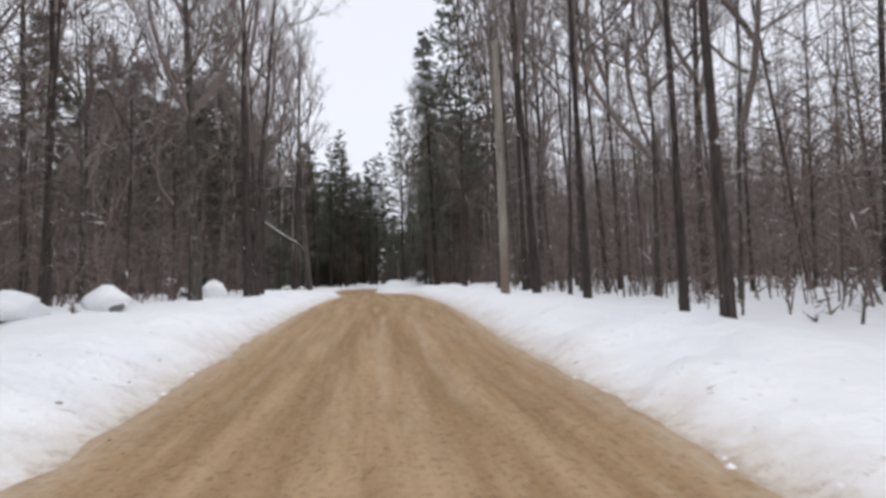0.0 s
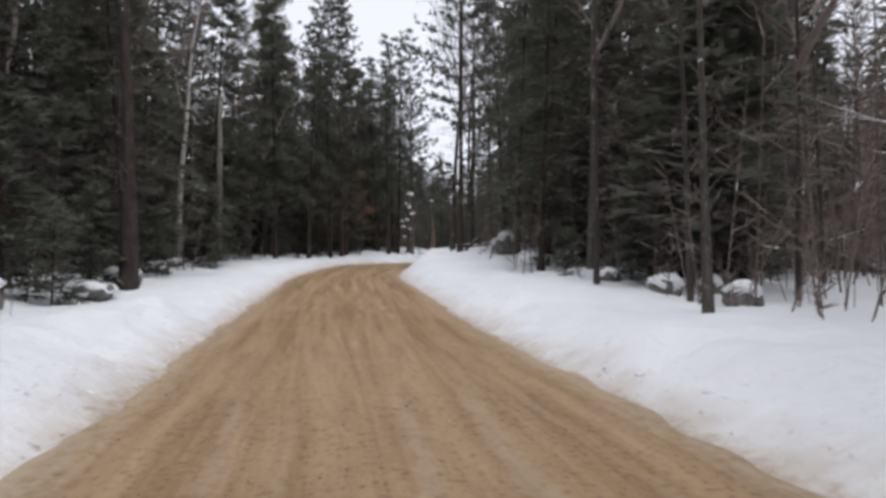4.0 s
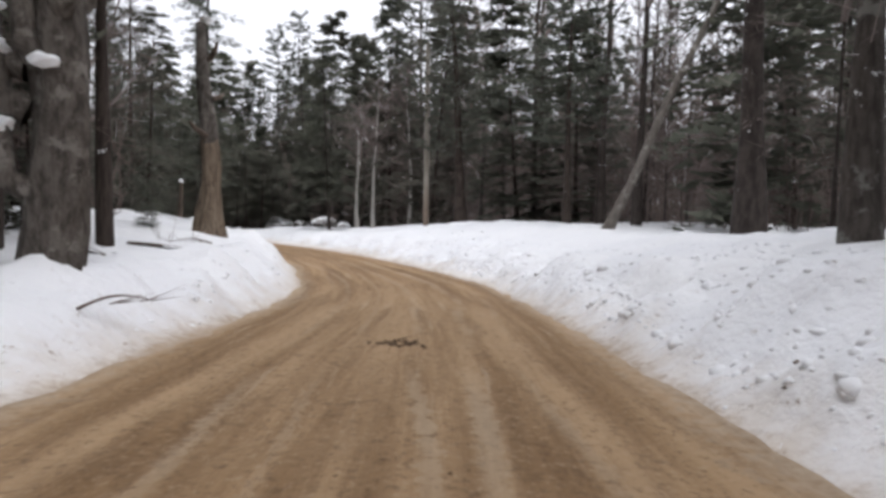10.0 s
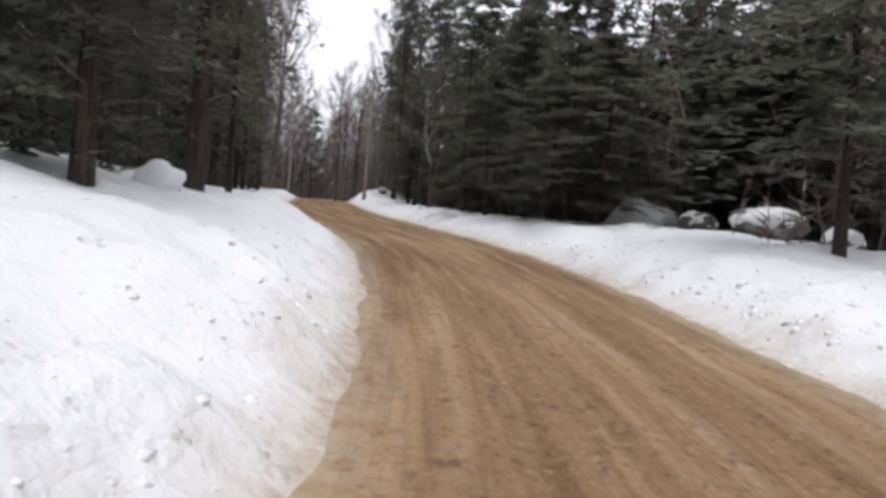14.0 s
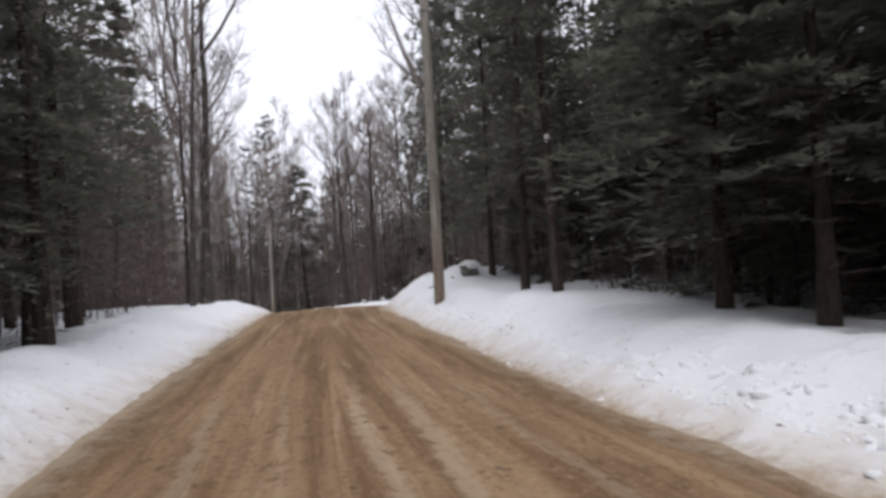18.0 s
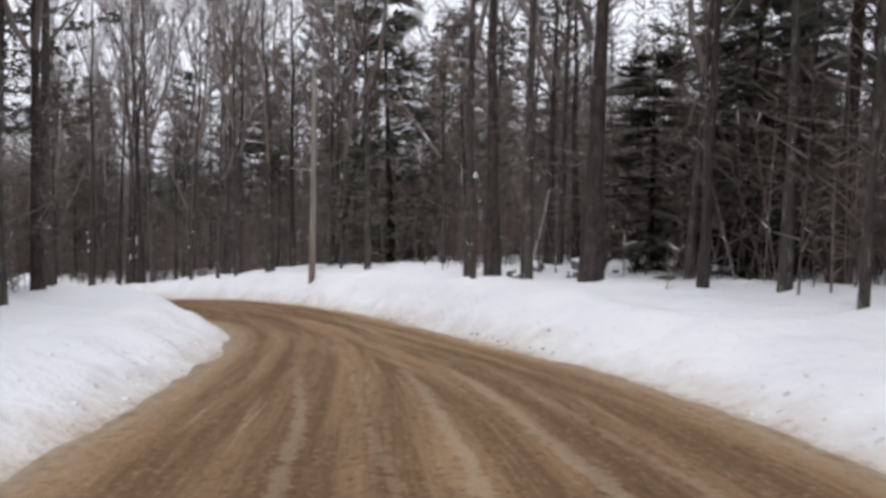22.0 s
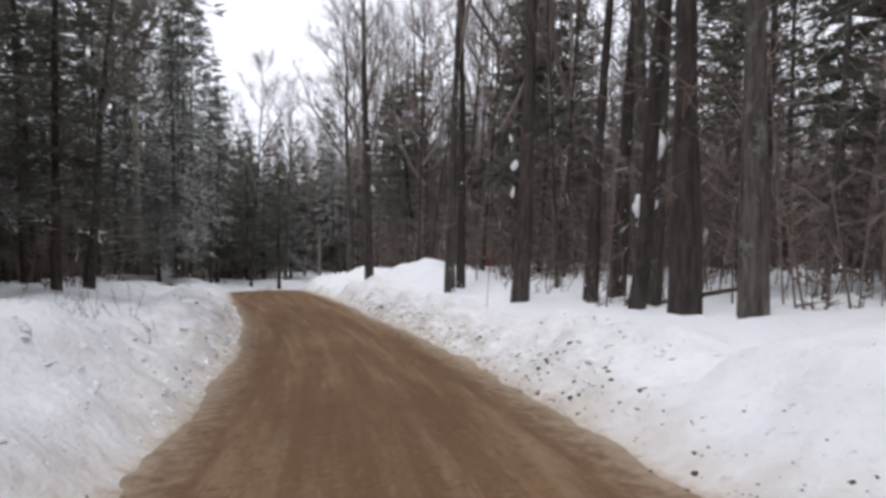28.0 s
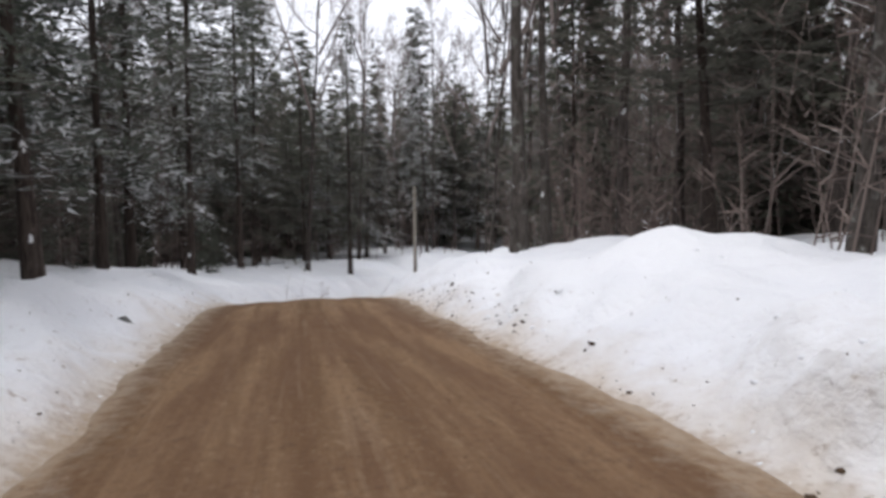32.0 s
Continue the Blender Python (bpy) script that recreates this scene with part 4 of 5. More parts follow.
# open ground behind the right bank of the tight bend
ok &= ~((woff > 0) & (ws > 98) & (ws < 142) & (wd < 9))
wild, ws, woff, wd = wild[ok], ws[ok], woff[ok], wd[ok]
cells, chosen = {}, []
for x, y in TAKEN:
    cells.setdefault((int(x // 3), int(y // 3)), []).append((x, y))
for n, (x, y) in enumerate(wild):
    apart = 2.6 if wd[n] < 22 else 2.7
    c = (int(x // 3), int(y // 3))
    if all((x - a) ** 2 + (y - b) ** 2 > apart**2 for u in (-1, 0, 1) for v in (-1, 0, 1) for a, b in cells.get((c[0] + u, c[1] + v), ())):
        cells.setdefault(c, []).append((x, y))
        chosen.append(n)
chosen = np.array(chosen)
tables = [np.array(t) for t in (GREEN_LEFT, GREEN_RIGHT)]
share = np.where(woff < 0, np.interp(ws, tables[0][:, 0], tables[0][:, 1]), np.interp(ws, tables[1][:, 0], tables[1][:, 1]))
share = np.where((ws < 36) | ((woff > 0) & (ws < 50)) | ((woff > 0) & (ws < 74) & (wd > 11)), 0.0, share)
share = np.where((woff > 0) & (wd > 10) & (ws > 96) & (ws < 262), np.maximum(share, np.where(ws > 185, 0.4, 0.3)), share)
share = np.where((woff < 0) & (wd > 14) & (ws > 75), np.maximum(share, 0.3), share)
green = rng.uniform(0, 1, len(ws)) < share
order = chosen[np.argsort(wd[chosen])]
far_bare, far_green = [], []
for n in order:
    x, y = wild[n]
    kind = "bare"
    if green[n]:
        kind = "pine" if rng.uniform() < (0.65 if share[n] in (0.3, 0.4) else 0.08 if ws[n] > 235 and woff[n] < 0 else 0.28) else "snowy" if ws[n] > 238 and woff[n] < 0 and wd[n] < 16 else "near_hemlock" if wd[n] < 7.2 else "hemlock"
        if wd[n] < 5.2:
            continue
    if COUNT.get(kind, 0) < {"bare": 290, "near_hemlock": 125, "hemlock": 190, "pine": 95, "snowy": 34}[kind] and wd[n] < 26 and ws[n] > -10:
        r = 0.045 + 0.11 * rng.uniform() ** 1.8 if kind == "bare" else rng.uniform(0.09, 0.19)
        # few evergreens where the road begins to fall
        sparse = woff[n] > 0 and 194 < ws[n] < 216 and n % 4 > 0
        plant("back_bare" if (kind == "bare" and wd[n] > 8) or (sparse and kind != "bare") else kind, x, y, r, None if rng.uniform() < 0.7 else rng.uniform(9, 13), (rng.normal(0, 2), rng.normal(0, 2)))
        COUNT[kind] = COUNT.get(kind, 0) + 1
    else:
        (far_green if green[n] else far_bare).append(n)

# young hemlocks with boughs down to the snow
SAPLINGS = []
for k in range(3):
    s, pts, _ = trunk_mesh("trunk", 4.0, None, 0.08, 0.15)
    crown = needle_crown(pts, 4.0, 0.04, 1.5, 44, 0.8, (0.32, 0.055), 6)
    SAPLINGS.append((s.mesh("trunk", bark_pine, True), crown.mesh("crown", needle_dark)))
young = rng.uniform(40, 300, 2600)
young_side = rng.choice([-1, 1], 2600)
young_share = np.where(young_side < 0, np.interp(young, tables[0][:, 0], tables[0][:, 1]), np.interp(young, tables[1][:, 0], tables[1][:, 1]))
young_off = young_side * (np.interp(young, ALONG, HALF) + rng.uniform(3.6, 11.0, 2600))
young_xy = spot(young, young_off)
set_out = []
# taller ones that hide the wood's floor beside the rise
for s_at, off_at, size in ((166, 7.6, 1.7), (171, 8.2, 2.0), (175, 7.4, 1.6), (179, 9.0, 2.2), (183, 9.4, 2.0), (188, 8.6, 1.9), (193, 9.8, 2.1), (186, 12.0, 2.3), (168, -7.6, 1.8), (173, -8.6, 1.9), (152, 8.5, 1.4)):
    x, y = spot(s_at, off_at)
    set_out.append((x, y))
    tree = new("young_hemlock")
    tree.matrix_world = pose(x, y, float(ground_z([x], [y])[0]) - 0.05, 0, 0, 71 * s_at)
    trunk, crown = SAPLINGS[s_at % 3]
    part("trunk", trunk, tree).scale = (0.2 * size, 0.2 * size, size)
    part("crown", crown, tree).scale = (size, size, size)
    tagged(tree, "bushy dark green hemlock with boughs touching the snow", "tree", "young hemlocks")
STONE_GROUND = [(10.5, 149.9), (12.7, 146.4), (11.6, 148.3), (13.5, 144.6), (5.2, 84.3), (5.0, 86.0), (5.9, 80.4)]
for k in np.flatnonzero((young_share > 0.55) & (rng.uniform(0, 1, 2600) < 0.9)):
    x, y = young_xy[k]
    if len(set_out) < 170 and all((x - a) ** 2 + (y - b) ** 2 > 12 for a, b in STONE_GROUND) and all((x - a) ** 2 + (y - b) ** 2 > 3.2 for a, b in set_out):
        set_out.append((x, y))
        tree = new("young_hemlock")
        tree.matrix_world = pose(x, y, float(ground_z([x], [y])[0]) - 0.05, rng.normal(0, 2), rng.normal(0, 2), rng.uniform(0, 360))
        size = rng.uniform(0.5, 1.3) * (0.55 if abs(young_off[k]) < 7.5 else 1.0)
        trunk, crown = SAPLINGS[k % 3]
        part("trunk", trunk, tree).scale = (0.2 * size, 0.2 * size, size)
        part("crown", crown, tree).scale = (size, size, size)
        tagged(tree, "small dark green hemlock with boughs touching the snow", "tree", "young hemlocks")

# ---- the woods behind: stems, twigs and boughs that nobody could count ----
stems, haze, boughs = Soup(), Soup(), Soup()
fb = wild[far_bare]
fz = ground_z(fb[:, 0], fb[:, 1])
m = len(fb)
tall = rng.uniform(15, 22, m) * stand_height(fb[:, 0], fb[:, 1])
foot = np.column_stack([fb, fz - 0.5])
tilt = np.column_stack([rng.normal(0, 0.03, (m, 2)), np.ones(m)])
stems.spikes(foot, tilt, tall, rng.uniform(0.04, 0.13, m))
per = 225
z = 0.06 + 0.94 * rng.uniform(0, 1, (m, per)) ** 1.3
at = foot[:, None] + unit(tilt)[:, None] * (tall[:, None] * z)[..., None]
a = rng.uniform(0, 6.28, (m, per))
w = np.stack([np.cos(a), np.sin(a), rng.uniform(0.2, 1.2, (m, per))], -1)
haze.slivers(at.reshape(-1, 3), w.reshape(-1, 3), ((1.25 - z) * rng.uniform(1.2, 3.6, (m, per))).ravel(), (0.036 - (0.024 * ((ws[far_bare] < 70) & (woff[far_bare] > 0)))[:, None] * ramp((z * tall[:, None] - 5) / 6)).ravel())
fg = wild[far_green]
gz2 = ground_z(fg[:, 0], fg[:, 1])
m = len(fg)
tall = rng.uniform(14, 23, m) * stand_height(fg[:, 0], fg[:, 1])
foot = np.column_stack([fg, gz2 - 0.5])
stems.spikes(foot, np.tile([0, 0, 1.0], (m, 1)), tall, rng.uniform(0.12, 0.22, m))
per = 190
h = 0.02 + 0.97 * rng.uniform(0, 1, (m, per))
a = rng.uniform(0, 6.28, (m, per))
out = np.stack([np.cos(a), np.sin(a), rng.uniform(-0.35, 0.1, (m, per))], -1)
start = foot[:, None] + np.stack([0 * h, 0 * h, tall[:, None] * h], -1)
ln = 3.2 * (1.03 - h) ** 0.7 * rng.uniform(0.4, 1.1, (m, per)) + 0.3
boughs.blades(start.reshape(-1, 3), unit(out).reshape(-1, 3), unit(np.cross(out, [0, 0, 1.0]) + rng.normal(0, 0.3, out.shape)).reshape(-1, 3), ln.ravel(), (0.24 * ln).ravel())
for nm, soup, mat, label in (("far_stems", stems, bark_dark, "crowded dark trunks of the winter woods"), ("far_twigs", haze, twig_mat, "tangled bare branches of the winter woods"),
                             ("far_boughs", boughs, needle_dark, "dark evergreen boughs deep in the woods")):
    tagged(new(nm, soup.mesh(nm, mat)), label, "woods", kind="stuff")

# ---- undergrowth ----
brush = Soup()
n0 = 30000
us, side = rng.uniform(-10, ALONG[-1], n0), rng.choice([-1, 1], n0)
ud = 4.2 + 34 * rng.uniform(0, 1, n0) ** 1.15
uoff = side * (np.interp(us, ALONG, HALF) + ud)
thin = np.where(side < 0, np.interp(us, tables[0][:, 0], tables[0][:, 1]), np.interp(us, tables[1][:, 0], tables[1][:, 1]))
kept = (rng.uniform(0, 1, n0) > 0.5 * thin + 0.35 * (ud < 7)) & ~((side > 0) & (us > 98) & (us < 142) & (ud < 11))
us, uoff = us[kept], uoff[kept]
uxy = spot(us, uoff)
m = len(us)
base = np.column_stack([uxy, snow_height(us, uoff) - 0.1])
way = unit(np.column_stack([rng.normal(0, 0.16, (m, 2)), np.ones(m)]))
tall = np.where(rng.uniform(0, 1, m) < 0.3, rng.uniform(7, 14, m), rng.uniform(0.8, 7.0, m)) * np.where(np.abs(uoff) < 8, 0.4, 1.0)
brush.spikes(base, way, tall, rng.uniform(0.010, 0.035, m))
per = 15
f = rng.uniform(0.1, 1, (m, per))
at = base[:, None] + way[:, None] * (tall[:, None] * f)[..., None]
a = rng.uniform(0, 6.28, (m, per))
w = np.stack([np.cos(a), np.sin(a), rng.uniform(0.1, 1.0, (m, per))], -1)
brush.slivers(at.reshape(-1, 3), w.reshape(-1, 3), (0.15 + 0.22 * np.minimum(tall, 8)[:, None] * rng.uniform(0.3, 1.1, (m, per))).ravel(), 0.021)
tagged(new("undergrowth", brush.mesh("undergrowth", brush_mat)), "thin brown saplings and brush standing in the snow", "brush", kind="stuff")

# low stems at the foot of the hemlocks beside the rise, and tangled saplings behind the bend beyond it
dice = np.random.default_rng(77)


def thicket(name, label, count, s_range, sides, d_range, tall_range, thick, reach, mat):
    soup = Soup()
    s = dice.uniform(*s_range, count)
    off = dice.choice(sides, count) * (np.interp(s, ALONG, HALF) + dice.uniform(*d_range, count))
    base = np.column_stack([spot(s, off), snow_height(s, off) - 0.1])
    way = unit(np.column_stack([dice.normal(0, 0.16, (count, 2)), np.ones(count)]))
    tall = tall_range[0] + (tall_range[1] - tall_range[0]) * dice.uniform(0, 1, count) ** 2
    soup.spikes(base, way, tall, dice.uniform(0.5, 1.4, count) * thick)
    f = dice.uniform(0.12, 1, (count, 14))
    a = dice.uniform(0, 6.28, (count, 14))
    w = np.stack([np.cos(a), np.sin(a), dice.uniform(-0.1, 0.9, (count, 14))], -1)
    at = base[:, None] + way[:, None] * (tall[:, None] * f)[..., None]
    soup.slivers(at.reshape(-1, 3), w.reshape(-1, 3), (0.1 + reach * tall[:, None] * dice.uniform(0.3, 1, (count, 14))).ravel(), thick)
    return tagged(new(name, soup.mesh(name, mat)), label, "brush", kind="stuff")


thicket("low_brush", "low twiggy brush under the hemlocks", 900, (148, 186), (1,), (4.4, 9.5), (0.35, 1.8), 0.009, 0.28,
        make_twigs("snowy_brush_stems", (0.14, 0.11, 0.098), (0.30, 0.25, 0.225), snow=0.08))
thicket("sapling_tangle", "tangled brown saplings of the winter woods", 4200, (192, 246), (-1, 1), (7.5, 32), (3.5, 12.0), 0.019, 0.2, brush_mat)
thicket("brush_tangle", "dense red-brown brush on the inside of the bend", 1500, (186, 226), (-1,), (5.0, 16), (2.5, 10.0), 0.016, 0.24, brush_mat)

# ---- utility poles ----
def empty(name, x, y, z=None, turn=0.0, lean=(0.0, 0.0)):
    ob = new(name)
    ob.matrix_world = pose(x, y, float(ground_z([x], [y])[0]) if z is None else z, lean[0], lean[1], turn)
    return ob


def utility_pole(x, y, high, radius, lean=(0.0, 0.0)):
    pole = empty("utility_pole", x, y, lean=lean)
    s = Soup()
    t = np.linspace(0, 1, 9)
    s.tube(np.column_stack([0.02 * np.sin(3 * t), 0 * t, -0.6 + t * (high + 0.6)]), radius * (1 - 0.28 * t), 16)
    top = np.column_stack([np.cos(np.linspace(0, 6.283, 16, endpoint=False)), np.sin(np.linspace(0, 6.283, 16, endpoint=False)), np.zeros(16)]) * radius * 0.72
    top[:, 2] = high
    s.add(np.vstack([top, [[0, 0, high + 0.05]]]), [[k, (k + 1) % 16, 16] for k in range(16)])
    part("shaft", s.mesh("shaft", pole_mat, True), pole)
    for at, wide, tall in ((high * 0.62, 0.05, 0.22), (1.75, 0.035, 0.10)):
        bm = bmesh.new()
        bmesh.ops.create_cube(bm, size=1.0, matrix=Matrix.Translation((-radius * (1 - 0.28 * at / high) - 0.012, 0, at)) @ Matrix.Diagonal((0.03, wide * 2, tall, 1)))
        bmesh.ops.bevel(bm, geom=list(bm.edges), offset=0.006, segments=1, affect="EDGES")
        me = bpy.data.meshes.new("metal_plate")
        bm.to_mesh(me)
        bm.free()
        me.materials.append(metal_mat)
        part("metal_plate", me, pole, "small grey metal plate")
    return tagged(pole, "weathered grey wooden utility pole standing in the snowbank", "utility pole", "utility poles")


for x, y, high, radius in ((4.43, 23.45, 9.2, 0.17), (-11.1, 88.0, 9.9, 0.17), (14.35, 132.84, 9.0, 0.15), (-3.92, 179.88, 9.6, 0.145),
                           (-22.98, 220.82, 8.6, 0.135), (-68.53, 232.73, 9.0, 0.15), (-89.6, 253.3, 6.6, 0.11)):
    utility_pole(x, y, high, radius)


# ---- stones with snow on them ----
def lump(size, seed, rough=0.25, fine=3):
    """An uneven rounded body."""
    bm = bmesh.new()
    bmesh.ops.create_icosphere(bm, subdivisions=fine, radius=1.0)
    for v in bm.verts:
        p = v.co.copy()
        k = 1 + rough * noise.noise(p * 1.3 + Vector((seed * 7.1, 0, 0))) + 0.4 * rough * noise.noise(p * 3.1 + Vector((0, seed * 3.7, 0)))
        v.co = Vector((p.x * size[0], p.y * size[1], p.z * size[2])) * k
    return bm


def finish(bm, name, mat):
    for f in bm.faces:
        f.smooth = True
    me = bpy.data.meshes.new(name)
    bm.to_mesh(me)
    bm.free()
    me.materials.append(mat)
    return me


def boulder(x, y, wide, high, seed, cover=0.5, label="grey field stone capped with thick white snow"):
    z = float(ground_z([x], [y])[0])
    ob = empty("boulder", x, y, z, turn=37.0 * seed)
    body = lump((wide / 2, wide / 2 * 0.85, high * 0.62), seed, 0.42, fine=4)
    bmesh.ops.translate(body, verts=body.verts, vec=(0, 0, high * 0.28))
    part("stone", finish(body, "stone", stone_mat), ob)
    if cover < 0.2:
        return tagged(ob, label, "boulder", "stones beside the road")
    if high > 0.9:
        cap = lump((wide * 0.44, wide * 0.40, high * 0.30), seed + 0.5, 0.4)
        bmesh.ops.translate(cap, verts=cap.verts, vec=(-0.04, 0.0, high * 0.74))
        part("snow_cap", finish(cap, "snow_cap", heap_mat), ob, "rounded white snow cap")
        return tagged(ob, label, "boulder", "stones beside the road")
    cap = lump((wide / 2 * (1.25 if cover > 0.9 else 1.05), wide / 2 * (1.15 if cover > 0.9 else 0.93), high * (0.22 + 0.35 * cover + (0.3 if cover > 0.9 else 0))), seed + 0.5, 0.35)
    bmesh.ops.translate(cap, verts=cap.verts, vec=(0.03, 0.02, high * (0.74 - 0.36 * cover)))
    part("snow_cap", finish(cap, "snow_cap", heap_mat), ob, "rounded white snow cap")
    return tagged(ob, label, "boulder", "stones beside the road")


# wide stones: x, y, width, height, how far the snow covers them
STONES_A = [(5.25, 84.3, 1.15, 1.3, .5), (5.05, 85.95, 1.1, 0.85, .9), (5.95, 80.4, 1.6, 0.5, .95), (12.75, 146.4, 1.5, 0.75, .7), (10.46, 149.9, 1.6, 0.65, .92), (13.6, 144.7, 0.8, 0.5, .8), (-3.35, 184.6, 0.7, 0.5, .3),
            (3.58, 130.2, 0.7, 0.36, 1.0), (6.14, 47.79, 0.6, 0.5, .7), (7.24, 64.73, 0.6, 0.5, .4), (11.6, 148.3, 1.0, 0.5, .9),
            (-8.19, 34.68, 0.75, 0.5, .9), (-8.6, 31.7, 1.1, 0.45, .3), (-6.3, 16.3, 0.8, 0.4, .95), (-6.2, 26.0, 0.7, 0.5, .95), (-7.9, 14.9, 1.3, 0.5, .95)]
STONES_B = [(-7.7, 55.8, 0.8, 0.5, .6), (-7.1, 56.4, 0.5, 0.35, .4), (-6.5, 56.0, 0.6, 0.4, .7), (-8.3, 60.5, 0.9, 0.7, .5), (-7.8, 64.1, 0.9, 0.45, .6), (-8.4, 67.0, 0.7, 0.6, .3),
            (-9.1, 69.8, 0.7, 0.55, .4), (-10.5, 76.0, 0.9, 0.5, .7), (-11.9, 82.6, 0.8, 0.4, .8), (6.0, 64.6, 0.9, 0.5, .7), (6.6, 62.0, 0.8, 0.6, .5), (5.9, 69.0, 0.8, 0.45, .7)]
STONES_D = [(-7.18, 194.5, 0.15, 0.07, .1), (-7.5, 193.9, 0.13, 0.06, .05), (-7.2, 195.8, 0.08, 0.05, .1), (-53.7, 230.5, 0.22, 0.10, .15), (-66.85, 235.8, 0.2, 0.08, .1),
            (1.9, 94.5, 0.14, 0.07, .1), (1.65, 94.9, 0.1, 0.04, .1), (2.3, 95.3, 0.08, 0.04, .1), (3.58, 96.8, 0.5, 0.3, .6)]
STONES_C = [(-13.9, 214.2, 0.45, 0.22, .8), (-12.4, 214.9, 0.5, 0.25, .8), (-11.1, 217.0, 0.7, 0.35, .95), (-12.3, 217.2, 0.7, 0.35, .9), (-13.6, 216.4, 0.5, 0.3, .8), (-3.6, 117.7, 0.9, 0.5, .8),
            (-2.0, 117.2, 1.1, 0.6, .8), (1.9, 138.3, 0.5, 0.28, 1.0), (-67.6, 233.6, 0.8, 0.5, .8), (6.3, 99.4, 0.6, 0.3, .95), (7.9, 79.6, 1.3, 0.6, .95)]
for k, (x, y, wide, high, cover) in enumerate(STONES_A + STONES_B + STONES_C + STONES_D):
    boulder(x, y, wide, high, k + 1, cover, "dark stone half sunk in the snowbank" if cover < 0.2 else "grey field stone capped with thick white snow")


# ---- dead trees beside the bend ----
def gnarled(points, radii, sides, seed, rough=0.18):
    s = Soup()
    s.tube(points, radii, sides)
    v = s.v[0].reshape(len(points), sides, 3)
    for i in range(len(points)):
        for j in range(sides):
            q = v[i, j] - points[i]
            n = noise.noise(Vector((2.2 * math.cos(6.283 * j / sides), 2.2 * math.sin(6.283 * j / sides), 0.9 * float(points[i][2]) + seed)))
            v[i, j] = points[i] + q * (1 + rough * 2 * n)
    s.v[0] = v.reshape(-1, 3)
    top = len(s.v[0])
    ring = [(len(points) - 1) * sides + j for j in range(sides)]
    s.v[0] = np.vstack([s.v[0], np.asarray(points[-1]) + [0, 0, radii[-1] * 0.6]])
    s.f.append(np.array([[ring[j], ring[(j + 1) % sides], top] for j in range(sides)]))
    return s


def snow_pat(parent, at, size, seed):
    bm = lump(size, seed, 0.55, fine=3)
    bmesh.ops.translate(bm, verts=bm.verts, vec=at)
    return part("snow_pat", finish(bm, "snow_pat", heap_mat), parent, "white snow lodged on a stub")


snag_bark = make_bark("snag_wood", (0.065, 0.056, 0.049), (0.19, 0.168, 0.148), lichen=(0.23, 0.21, 0.19), stretch=0.4)
snag = empty("dead_tree", 0.62, 112.15, turn=0)
z = np.linspace(-0.5, 5.5, 16)
rad = np.interp(z, [-0.5, 0, 0.5, 2.2, 3.4, 5.5], [0.42, 0.37, 0.34, 0.33, 0.29, 0.21])
part("trunk", gnarled(np.column_stack([0.10 * np.sin(z), 0.06 * np.cos(1.3 * z), z]), rad, 20, 4.0).mesh("trunk", snag_bark, True), snag)
for k, (h, turn, long, thick) in enumerate(((1.7, 178, 0.50, 0.19), (2.25, 165, 0.70, 0.17), (0.75, 192, 0.35, 0.14), (2.35, 232, 0.20, 0.15), (2.9, 290, 0.20, 0.15), (3.9, 200, 0.12, 0.12), (3.0, 20, 0.2, 0.09))):
    c, sn = math.cos(radians(turn)), math.sin(radians(turn))
    line = np.array([(0.25 * c, 0.25 * sn, h), ((0.32 + 0.5 * long) * c, (0.32 + 0.5 * long) * sn, h + 0.15), ((0.32 + long * 0.6) * c, (0.32 + long * 0.6) * sn, h + 0.45), ((0.32 + long * 0.62) * c, (0.32 + long * 0.62) * sn, h + 0.75)])
    part("stub", gnarled(line, np.array([1.1, 1.0, 0.95, 0.8]) * thick, 10, k, 0.1).mesh("stub", snag_bark, True), snag)
    snow_pat(snag, line[-1] + [0, 0, 0.02], (thick * 1.15, thick * 1.05, 0.11), k)
snow_pat(snag, (0.0, 0.0, 5.6), (0.30, 0.28, 0.16), 21)
snow_pat(snag, (-0.1, -0.34, 4.35), (0.13, 0.07, 0.17), 22)
snow_pat(snag, (-0.05, -0.46, 2.25), (0.16, 0.10, 0.09), 23)
tagged(snag, "thick dead tree trunk with broken stubs and snow pats", "dead tree")

snag_two = empty("dead_tree", 3.25, 121.4, turn=20)
z = np.linspace(-0.5, 5.6, 14)
split_wood = make_bark("bare_split_wood", (0.12, 0.088, 0.064), (0.34, 0.27, 0.20), lichen=(0.09, 0.068, 0.052), stretch=0.12)
for nm, low, top, mat, words in (("split_foot", -0.5, 2.5, split_wood, "pale split bare wood"), ("trunk", 2.4, 5.6, snag_bark, "")):
    z = np.linspace(low, top, 9)
    line = np.column_stack([0.10 * np.sin(0.9 * z), 0.05 * z, z])
    part(nm, gnarled(line, np.interp(z, [-0.5, 0, 0.8, 3, 5.6], [0.48, 0.42, 0.27, 0.21, 0.12]), 16, 9.0, 0.22).mesh(nm, mat, True), snag_two, words)
for k, (h, turn, long) in enumerate(((2.6, 200, 0.5), (3.6, 40, 0.7), (4.6, 260, 0.6))):
    c, sn = math.cos(radians(turn)), math.sin(radians(turn))
    part("stub", gnarled(np.array([(0.1 * c, 0.1 * sn, h), (long * c, long * sn, h + 0.15), (1.3 * long * c, 1.3 * long * sn, h + 0.3)]), np.array([0.09, 0.06, 0.03]), 7, k, 0.1).mesh("stub", bark_dead, True), snag_two)
